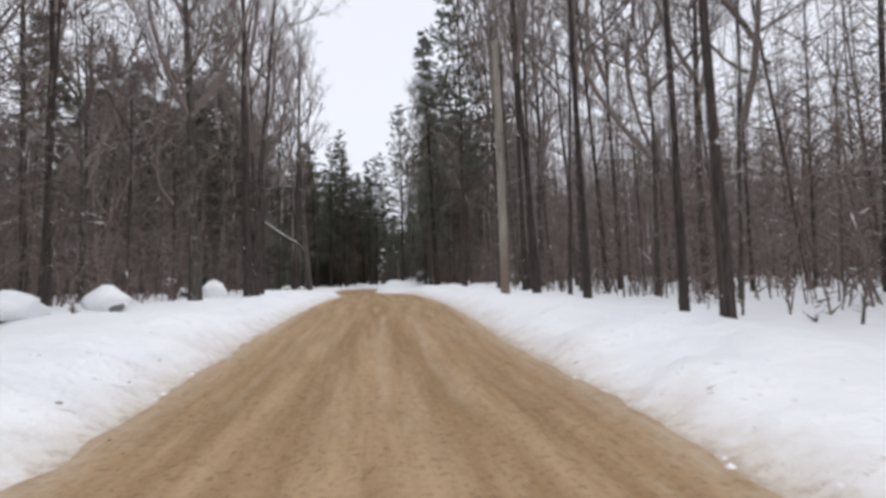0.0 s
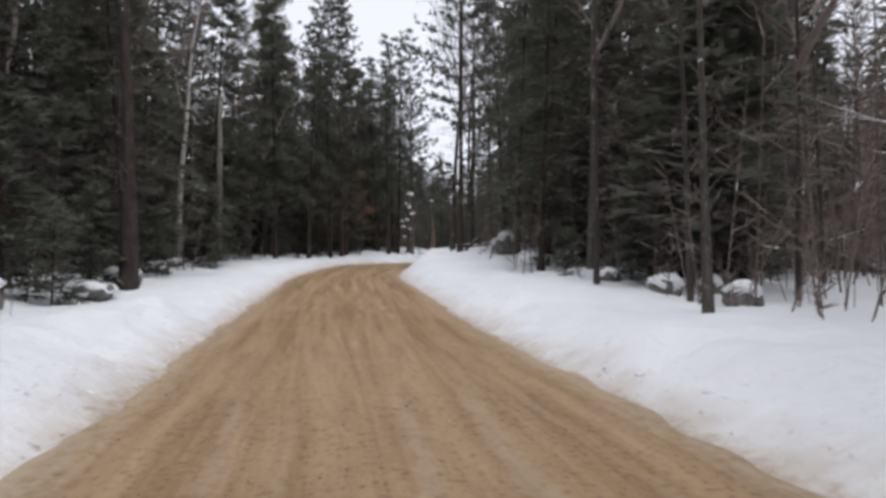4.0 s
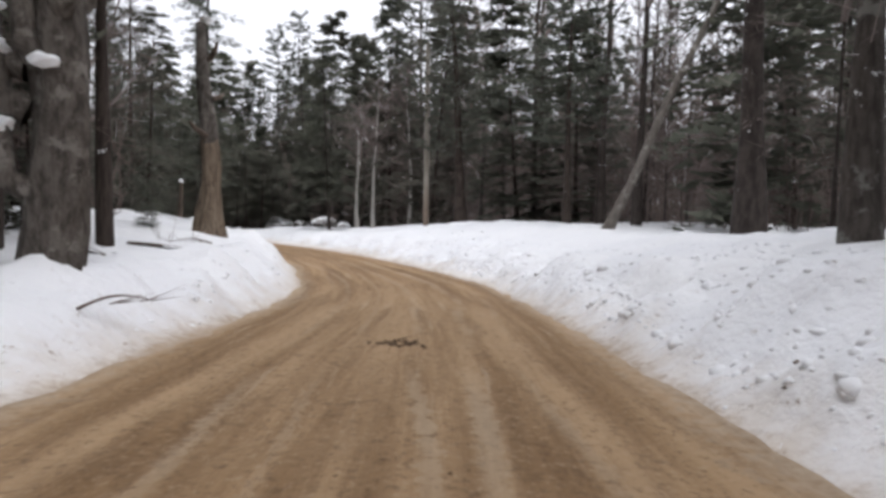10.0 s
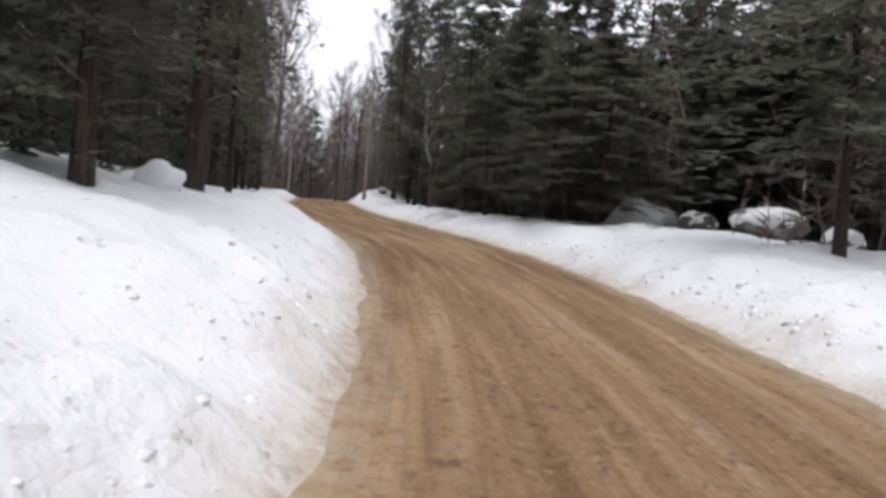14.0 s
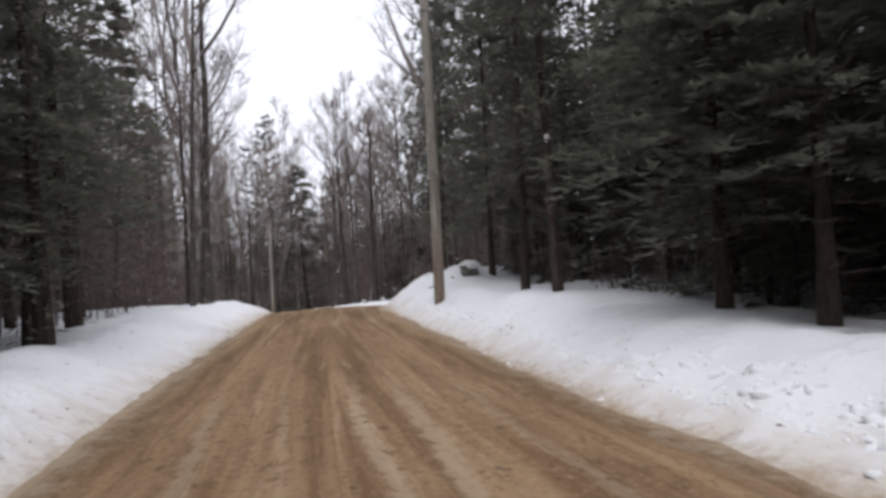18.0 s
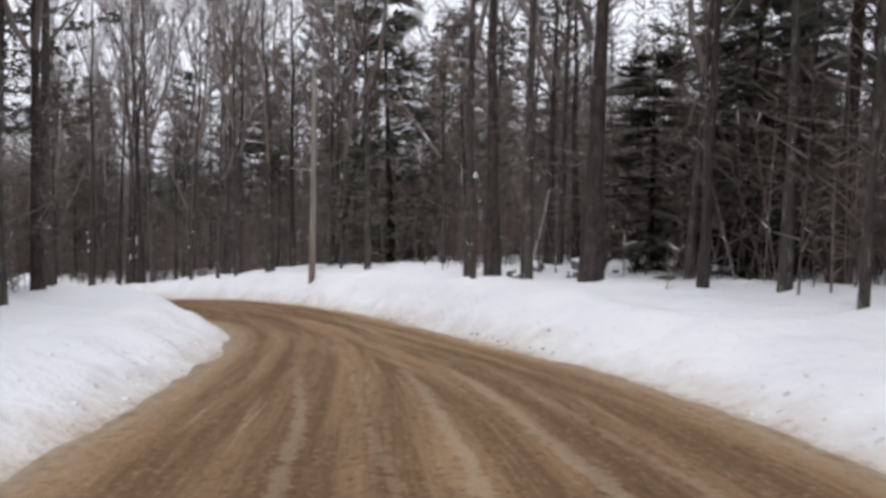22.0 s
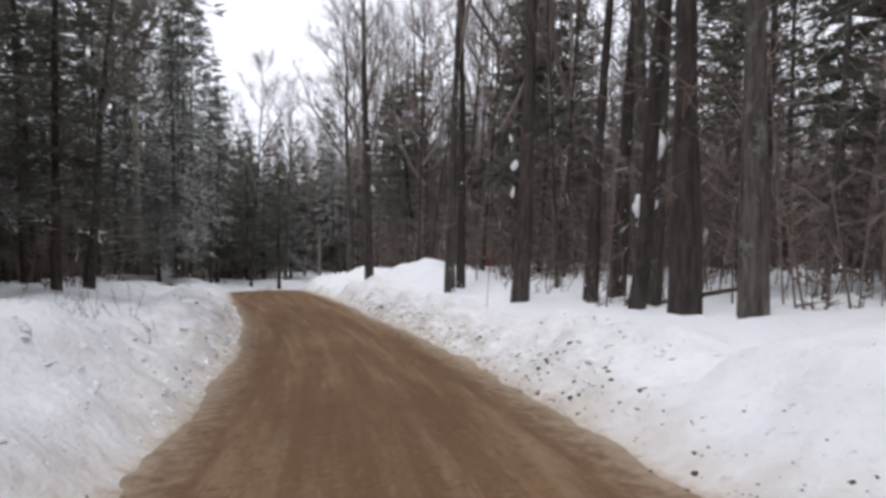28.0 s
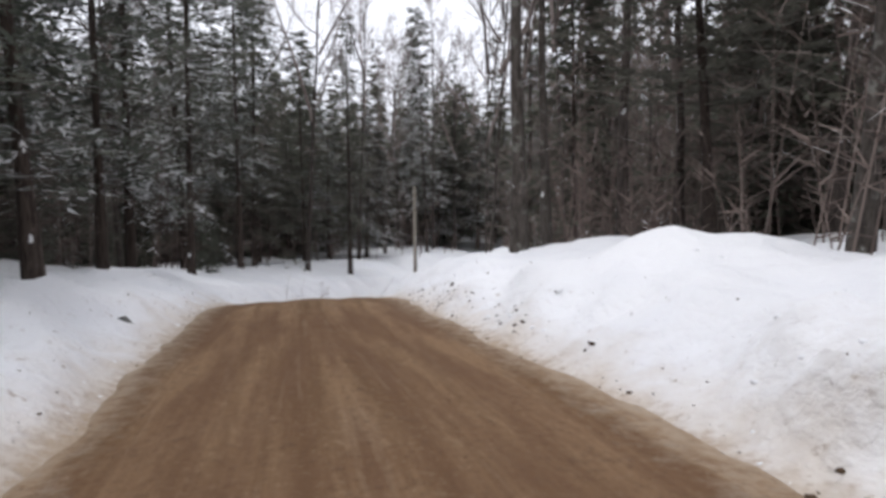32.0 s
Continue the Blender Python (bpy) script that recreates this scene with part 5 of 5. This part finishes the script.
snow_pat(snag_two, (0.05, 0.28, 5.72), (0.17, 0.16, 0.09), 31)
tagged(snag_two, "pale weathered dead trunk with split bare wood", "dead tree")


def broken_stem(x, y, high, radius, lean=(0.0, 0.0), mat=None, name="dead_tree", label="short broken tree trunk standing in the snow", cap=True, turn=0):
    ob = empty(name, x, y, lean=lean, turn=turn)
    z = np.linspace(-0.5, high, 9)
    part("trunk", gnarled(np.column_stack([0.05 * np.sin(z), 0.04 * np.cos(z), z]), np.interp(z, [-0.5, 0, 0.6, high], [1.4 * radius, 1.2 * radius, radius, radius * 0.6]), 10, x, 0.12).mesh("trunk", mat or bark_dead, True), ob)
    if cap:
        snow_pat(ob, (0.05 * math.sin(high), 0.04 * math.cos(high), high + 0.05), (radius * 0.8, radius * 0.8, 0.08), int(abs(x) * 3))
    return tagged(ob, label, "dead tree", "broken trunks")


broken_stem(3.0, 130.5, 1.5, 0.11, cap=True)
broken_stem(7.47, 57.55, 0.7, 0.16)
broken_stem(-14.9, 212.9, 2.6, 0.07, (2, 0))
broken_stem(2.6, 165.0, 3.2, 0.06, (0, 7))
broken_stem(-2.9, 214.2, 4.4, 0.12, (0, 13), bark_lean)
broken_stem(-4.9, 219.4, 4.6, 0.1, (0, 21), bark_lean)
broken_stem(15.9, 120.8, 9.5, 0.17, (6, 25), bark_lean, "leaning_trunk", "grey dead trunk leaning over in the woods", False)
words = "pale dead trunk leaning over in the woods"
broken_stem(-14.2, 220.4, 3.0, 0.05, (4, 12), birch_bark, "leaning_trunk", words, False)
broken_stem(-9.7, 219.6, 6.2, 0.085, (0, 14), birch_bark, "leaning_trunk", words, False)
broken_stem(-25.0, 228.0, 11.0, 0.14, (14, 18), bark_grey, "leaning_trunk", "thin dark trunk leaning over in the woods", False)
broken_stem(-42.6, 235.0, 13.0, 0.14, (7, 9), bark_dark, "leaning_trunk", "thin dark trunk leaning over in the woods", False)
broken_stem(-59.0, 242.6, 8.0, 0.04, (10, 25), bark_grey, "leaning_trunk", words, False)


# ---- logs and fallen boughs ----
def log(x, y, long, radius, turn, rise=3.0, snow=True, name="fallen_log", label="fallen log with snow lying along its top"):
    z = float(ground_z([x], [y])[0])
    ob = new(name)
    ob.matrix_world = pose(x, y, z + radius * 0.55, 0, -rise, turn)
    t = np.linspace(-0.5, 0.5, 8)
    line = np.column_stack([t * long, 0.05 * np.sin(5 * t), 0.03 * np.cos(4 * t)])
    s = Soup()
    s.tube(line, radius * (1 - 0.35 * (t + 0.5)), 10)
    part("trunk", s.mesh("trunk", bark_dead, True), ob)
    if snow:
        bm = lump((long * 0.42, radius * 0.85, radius * 0.55), int(abs(x * 5)), 0.2)
        bmesh.ops.translate(bm, verts=bm.verts, vec=(0, 0, radius * 0.75))
        part("snow_cap", finish(bm, "snow_cap", heap_mat), ob, "white snow along the log")
    return tagged(ob, label, "log", "fallen wood")


log(4.1, 91.8, 1.5, 0.12, 15, 2)
log(5.4, 92.6, 3.4, 0.10, 40, 9)
log(6.2, 94.4, 2.6, 0.08, 60, 12)
log(2.0, 116.6, 1.4, 0.045, 150, 8)
log(-1.6, 113.2, 2.2, 0.05, 20, 6, False)
log(0.6, 115.2, 1.6, 0.05, 130, 12)
log(-42.8, 236.3, 3.2, 0.06, 30, 16, False)
log(-44.2, 236.8, 2.6, 0.05, 110, 20, False)


def line_log(a, b, radius, label, name="fallen_log"):
    a, b = np.array(a, float), np.array(b, float)
    ob = new(name)
    ob.matrix_world = pose(*a)
    t = np.linspace(0, 1, 8)
    line = np.outer(t, b - a) + np.column_stack([0 * t, 0 * t, 0.04 * np.sin(4 * t)])
    s = gnarled(line, radius * (1 - 0.3 * t), 9, a[0], 0.15)
    part("trunk", s.mesh("trunk", bark_dead, True), ob)
    s = Soup()
    s.tube(line[1:-1] + [0, 0, radius * 0.7], radius * 0.4 * np.array([0.5, 1, 0.8, 1, 0.9, 0.5]), 8)
    part("snow_cap", s.mesh("snow_cap", heap_mat, True), ob, "white snow along the log")
    return tagged(ob, label, "log", "fallen wood")


line_log((3.4, 88.5, 3.75), (4.24, 87.5, 4.62), 0.09, "broken log leaning up out of the snow")
line_log((2.57, 87.85, 3.6), (2.44, 88.05, 4.32), 0.04, "broken root sticking up out of the snow", "broken_root")

# a small tree bent over to the side, with snow along its back
bent = empty("bent_tree", -4.81, 46.81)
bend = np.array([(0, 0, -0.4), (0, 0, 0), (-0.2, 0, 1.6), (-0.5, 0, 2.95), (-1.0, 0.05, 3.4), (-1.5, 0.1, 3.65), (-2.5, 0.15, 4.4), (-3.1, 0.2, 4.85), (-3.6, 0.25, 5.2)])
s = gnarled(bend, np.array([0.15, 0.13, 0.11, 0.10, 0.085, 0.075, 0.06, 0.045, 0.02]), 9, 3.0, 0.1)
part("trunk", s.mesh("trunk", bark_dark, True), bent)
s = Soup()
s.tube(bend[3:8] + [0.0, 0, 0.055], np.array([0.05, 0.06, 0.05, 0.055, 0.03]), 7)
part("snow_strip", s.mesh("snow_strip", heap_mat, True), bent, "white snow along the bent trunk")
s = Soup()
f = rng.uniform(2.5, 8, 60)
on = np.column_stack([np.interp(f, np.arange(9), bend[:, k]) for k in range(3)])
s.spikes(on, rng.normal(0, 0.8, (60, 3)) + [-0.3, 0, 0.4], rng.uniform(0.5, 1.8, 60), 0.012)
s.slivers(np.repeat(on, 5, 0) + rng.normal(0, 0.4, (300, 3)), rng.normal(0, 1, (300, 3)), rng.uniform(0.3, 0.9, 300), 0.010)
tagged(part("twigwork", s.mesh("twigwork", twig_mat), bent), kind="stuff")
tagged(bent, "small leafless tree bent over with snow on its back", "tree", "roadside trees")


def fallen_bough(x, y, long, turn):
    ob = empty("fallen_branch", x, y, float(ground_z([x], [y])[0]) + 0.03, turn)
    s = Soup()
    t = np.linspace(0, 1, 6)
    s.tube(np.column_stack([t * long, 0.12 * long * np.sin(2 * t), 0.05 + 0.10 * np.sin(3 * t)]), 0.022 * (1 - 0.7 * t), 5)
    f = rng.uniform(0.2, 1, 9)
    foot = np.column_stack([f * long, 0.12 * long * np.sin(2 * f), 0.06 + 0 * f])
    way, reach = np.column_stack([0.6 + 0 * f, rng.normal(0, 0.7, 9), rng.uniform(0, 0.5, 9)]), rng.uniform(0.2, 0.5, 9)
    stick = part("stick", s.mesh("stick", brush_mat), ob)
    for k in range(9):
        twig = Soup()
        twig.spikes(foot[k:k + 1], way[k:k + 1], reach[k], 0.008)
        part("twig", twig.mesh("twig", brush_mat), stick)
    return tagged(ob, "thin bare branch lying on the snowbank", "branch", "fallen wood")


for x, y, long, turn in ((1.0, 110.6, 0.9, 30), (-2.6, 111.6, 1.1, 160), (0.2, 106.9, 0.4, 80), (3.0, 117.8, 1.0, 200), (-63.5, 232.2, 0.6, 70), (-8.9, 43.9, 0.5, 10)):
    fallen_bough(x, y, long, turn)

# a beech that keeps its dry leaves
for x, y, high in ((-3.9, 107.4, 7.5), (-6.4, 104.6, 5.5), (-7.2, 110.6, 6.5)):
    beech = empty("beech_tree", x, y, turn=50 * x)
    s, pts, _ = trunk_mesh("trunk", high, None, 0.2)
    part("trunk", s.mesh("trunk", bark_grey, True), beech).scale = (0.3, 0.3, 1)
    m = 60
    z = rng.uniform(0.18, 0.98, m) * high
    a = rng.uniform(0, 6.28, m)
    at = np.column_stack([0 * z, 0 * z, z])
    w = unit(np.column_stack([np.cos(a), np.sin(a), rng.uniform(-0.1, 0.4, m)]))
    ln = (1.1 - z / high) * 2.4 * rng.uniform(0.6, 1.1, m) + 0.3
    tw, lv = Soup(), Soup()
    tw.spikes(at, w, ln, 0.012)
    f = rng.uniform(0.3, 1.05, (m, 26))
    on = (at[:, None] + w[:, None] * (ln[:, None] * f)[..., None] + rng.normal(0, 0.10, (m, 26, 3))).reshape(-1, 3)
    d = unit(rng.normal(0, 1, on.shape) - [0, 0, 0.5])
    lv.blades(on, d, unit(np.cross(d, rng.normal(0, 1, on.shape))), rng.uniform(0.08, 0.13, len(on)), 0.03)
    tagged(part("twigwork", tw.mesh("twigwork", twig_mat), beech), kind="stuff")
    part("foliage", lv.mesh("foliage", leaf_mat), beech, "pale tan dry leaves")
    tagged(beech, "young beech tree holding its dry tan leaves", "tree")

# snow lodged in the forks of trees
for k, (x, y, z, w, h) in enumerate(((-42.57, 235.1, 0.05, .17, .3), (-42.45, 235.3, 1.2, .13, .24), (-46.45, 235.55, 0.97, .07, .11), (-46.5, 235.55, 0.35, .05, .12), (-46.6, 235.55, 1.6, .04, .08),
                                    (-58.5, 239.3, 0.46, .06, .12), (-20.2, 224.4, 0.9, .05, .10))):
    bm = lump((w, w * 0.8, h), k + 40, 0.9, fine=3)
    clump = new("snow_clump", finish(bm, "snow_clump", heap_mat))
    clump.matrix_world = pose(x, y, z, 0, 14, 40 * k)
    tagged(clump, "white clump of snow lodged in a tree fork", "snow clump", "snow clumps")

# trees with a long snowy limb over the bank
def limb_tree(x, y, high, radius, limbs):
    ob = empty("bare_tree", x, y)
    s, pts, _ = trunk_mesh("trunk", high, None, 0.2)
    part("trunk", s.mesh("trunk", bark_dark, True), ob).scale = (radius / 0.2, radius / 0.2, 1)
    part("crown", bare_crown(pts, high, 10, 0.5, 4.5).mesh("crown", twig_mat), ob)
    for at, turn, long, rise in limbs:
        t = np.linspace(0, 1, 9)
        c, sn = math.cos(radians(turn)), math.sin(radians(turn))
        out = long * t
        z = at + rise * np.sin(2.4 * t) + 0.06 * np.sin(9 * t)
        line = np.column_stack([c * out, sn * out, z])
        s = Soup()
        s.tube(line, 0.042 * (1 - 0.8 * t), 6)
        f = rng.uniform(0.3, 1, 26)
        on = np.column_stack([np.interp(f, t, line[:, k]) for k in range(3)])
        s.slivers(on, np.column_stack([c + rng.normal(0, 0.7, 26), sn + rng.normal(0, 0.7, 26), rng.uniform(-0.2, 0.8, 26)]), rng.uniform(0.3, 1.0, 26), 0.011)
        limb = part("limb", s.mesh("limb", bark_dark), ob)
        s = Soup()
        s.tube(line[2:6] + [0, 0, 0.022], 0.026 * (1 - 0.6 * t[2:6]), 6)
        part("snow_strip", s.mesh("snow_strip", heap_mat, True), limb, "white strip of snow on the limb")
    return tagged(ob, "leafless tree with a long snow-lined limb", "tree", "roadside trees")


limb_tree(-20.4, 201.9, 16, 0.13, ((5.4, 170, 3.0, 0.8), (4.0, 350, 2.4, 0.7)))
limb_tree(-13.6, 221.0, 14, 0.14, ((4.6, 170, 3.2, 0.9), (3.4, 10, 2.8, 0.6), (6.2, 190, 2.6, 0.9)))
limb_tree(-24.5, 226.5, 15, 0.13, ((4.2, 185, 3.6, 0.5), (3.0, 5, 3.2, 0.4)))
limb_tree(-58.5, 247.5, 16, 0.15, ((3.6, 20, 2.6, 0.9), (5.2, 30, 2.2, 0.9)))
limb_tree(-17.0, 229.0, 15, 0.15, ((4.5, 0, 3.4, 0.7), (3.4, 200, 3.0, 0.5)))
limb_tree(-4.4, 113.8, 15, 0.14, ((3.8, 350, 2.8, 0.8), (5.6, 330, 2.6, 0.9)))

# a thin marker stake with a red top
stake = empty("marker_stake", -47.4, 235.6, lean=(4, 8))
for nm, lo, hi, mat in (("rod", -0.3, 1.15, brush_mat), ("red_tip", 1.15, 1.6, material("red_paint", (0.55, 0.09, 0.06), 0.6)[0])):
    s = Soup()
    s.tube(np.array([(0, 0, lo), (0.01, 0, (lo + hi) / 2), (0, 0, hi)]), np.array([0.008, 0.008, 0.007]), 7)
    part(nm, s.mesh(nm, mat), stake)
tagged(stake, "thin marker stake with a red tip in the snow", "stake")

# ---- clods of frozen dirt on the road and the banks ----
ico = bmesh.new()
bmesh.ops.create_icosphere(ico, subdivisions=1, radius=1.0)
ball_v = np.array([v.co[:] for v in ico.verts])
ball_f = np.array([[v.index for v in f.verts] for f in ico.faces])
ico.free()


def scatter(name, count, d_low, d_high, size_low, size_high, mat, label, sides=(-1, 1), s_low=-5.0, s_high=300.0, surface=None, flat=0.5):
    soup = Soup()
    s = rng.uniform(s_low, s_high, count)
    off = rng.choice(sides, count) * (np.interp(s, ALONG, HALF) + d_low + (d_high - d_low) * rng.uniform(0, 1, count) ** 1.6)
    xy, z = spot(s, off), (surface or snow_height)(s, off)
    size = size_low + (size_high - size_low) * rng.uniform(0, 1, count) ** 3
    shape = ball_v[None] * (1 + rng.normal(0, 0.28, (count, len(ball_v), 1))) * size[:, None, None] * np.array([1.0, 0.9, flat])
    a = rng.uniform(0, 6.28, count)
    c, sn = np.cos(a)[:, None], np.sin(a)[:, None]
    v = np.stack([shape[..., 0] * c - shape[..., 1] * sn, shape[..., 0] * sn + shape[..., 1] * c, shape[..., 2]], -1)
    v += np.column_stack([xy, z - size * 0.54 * flat])[:, None]
    f = ball_f[None] + (len(ball_v) * np.arange(count))[:, None, None]
    soup.add(v, f)
    return tagged(new(name, soup.mesh(name, mat, True)), label, "clods", kind="stuff")


scatter("snow_clods", 5600, 0.1, 2.6, 0.015, 0.065, heap_mat, "lumps of ploughed snow on the banks")
scatter("ploughed_chunks", 2800, 0.45, 3.0, 0.03, 0.105, heap_mat, "broken slabs of snow thrown up by the plough", sides=(1,), s_low=94, s_high=147, flat=0.7)
scatter("snow_windrow", 1900, 0.72, 1.35, 0.03, 0.10, heap_mat, "rough row of snow lumps left by the plough", sides=(1,), s_low=150, s_high=184, flat=0.85)
scatter("broken_snow", 2000, 0.15, 2.4, 0.015, 0.085, heap_mat, "broken lumps of snow heaped by the plough", s_low=243, s_high=263)
scatter("snow_lumps", 700, 0.4, 2.4, 0.02, 0.07, heap_mat, "lumps of snow on the inner bank of the bend", sides=(-1,), s_low=112, s_high=140)
scatter("dirt_fringe", 700, -0.35, 0.55, 0.01, 0.05, clod_mat, "dark dirt ploughed against the snow's edge", s_low=244, s_high=264)
scatter("dirt_clods", 1500, -0.25, 0.7, 0.008, 0.035, clod_mat, "clods of brown dirt along the road's edge")
scatter("dirt_on_snow", 1200, 0.05, 1.5, 0.006, 0.026, clod_mat, "dark clods thrown onto the snow", s_low=225, s_high=285)
scatter("dirt_windrow", 1600, -0.2, 0.4, 0.012, 0.05, clod_mat, "dark dirt scraped up along the road's edge", sides=(1,), s_low=200, s_high=276)
scatter("road_clods", 2600, -4.4, -0.4, 0.006, 0.024, clod_mat, "small clods of dirt lying on the road", sides=(1,), surface=road_height)

# dry weeds poking out of the banks
weeds = Soup()
for x, y, count in ((-9.0, 214.8, 10), (-1.5, 187.5, 14), (-60.5, 229.4, 26), (-46.0, 226.6, 22), (-34.0, 218.5, 10), (-71.5, 240.5, 12), (2.6, 118.6, 8), (-7.2, 58.0, 14), (-3.0, 113.6, 12)):
    px, py = x + rng.normal(0, 0.5, count), y + rng.normal(0, 0.5, count)
    b = np.column_stack([px, py, ground_z(px, py) - 0.03])
    w = unit(np.column_stack([rng.normal(0, 0.4, (count, 2)), np.ones(count)]))
    ln = rng.uniform(0.25, 0.75, count)
    weeds.spikes(b, w, ln, 0.006)
    f = rng.uniform(0.4, 1, (count, 5))
    weeds.spikes((b[:, None] + w[:, None] * (ln[:, None] * f)[..., None]).reshape(-1, 3), np.repeat(w, 5, 0) + rng.normal(0, 0.6, (count * 5, 3)), rng.uniform(0.06, 0.2, count * 5), 0.004)
tagged(new("dry_weeds", weeds.mesh("dry_weeds", brush_mat)), "dry brown weeds poking out of the snow", "weeds", kind="stuff")

# a trampled heap of dark dirt in the middle of the road
heap = Soup()
at = np.array([4.39, 110.01]) + rng.normal(0, 0.16, (60, 2))
size = rng.uniform(0.012, 0.045, 60)
hs, ho = road_place(at[:, 0], at[:, 1])
v = ball_v[None] * (1 + rng.normal(0, 0.22, (60, len(ball_v), 1))) * size[:, None, None] * np.array([1.0, 1.0, 0.6]) + np.column_stack([at, road_height(hs, ho)])[:, None]
heap.add(v, ball_f[None] + (len(ball_v) * np.arange(60))[:, None, None])
tagged(new("dirt_heap", heap.mesh("dirt_heap", clod_mat, True)), "loose dark clods heaped on the road", "dirt", kind="stuff")

# a young hemlock with snow-laden boughs before the pole
plant("snowy", -66.3, 233.0, 0.07, 7.5)
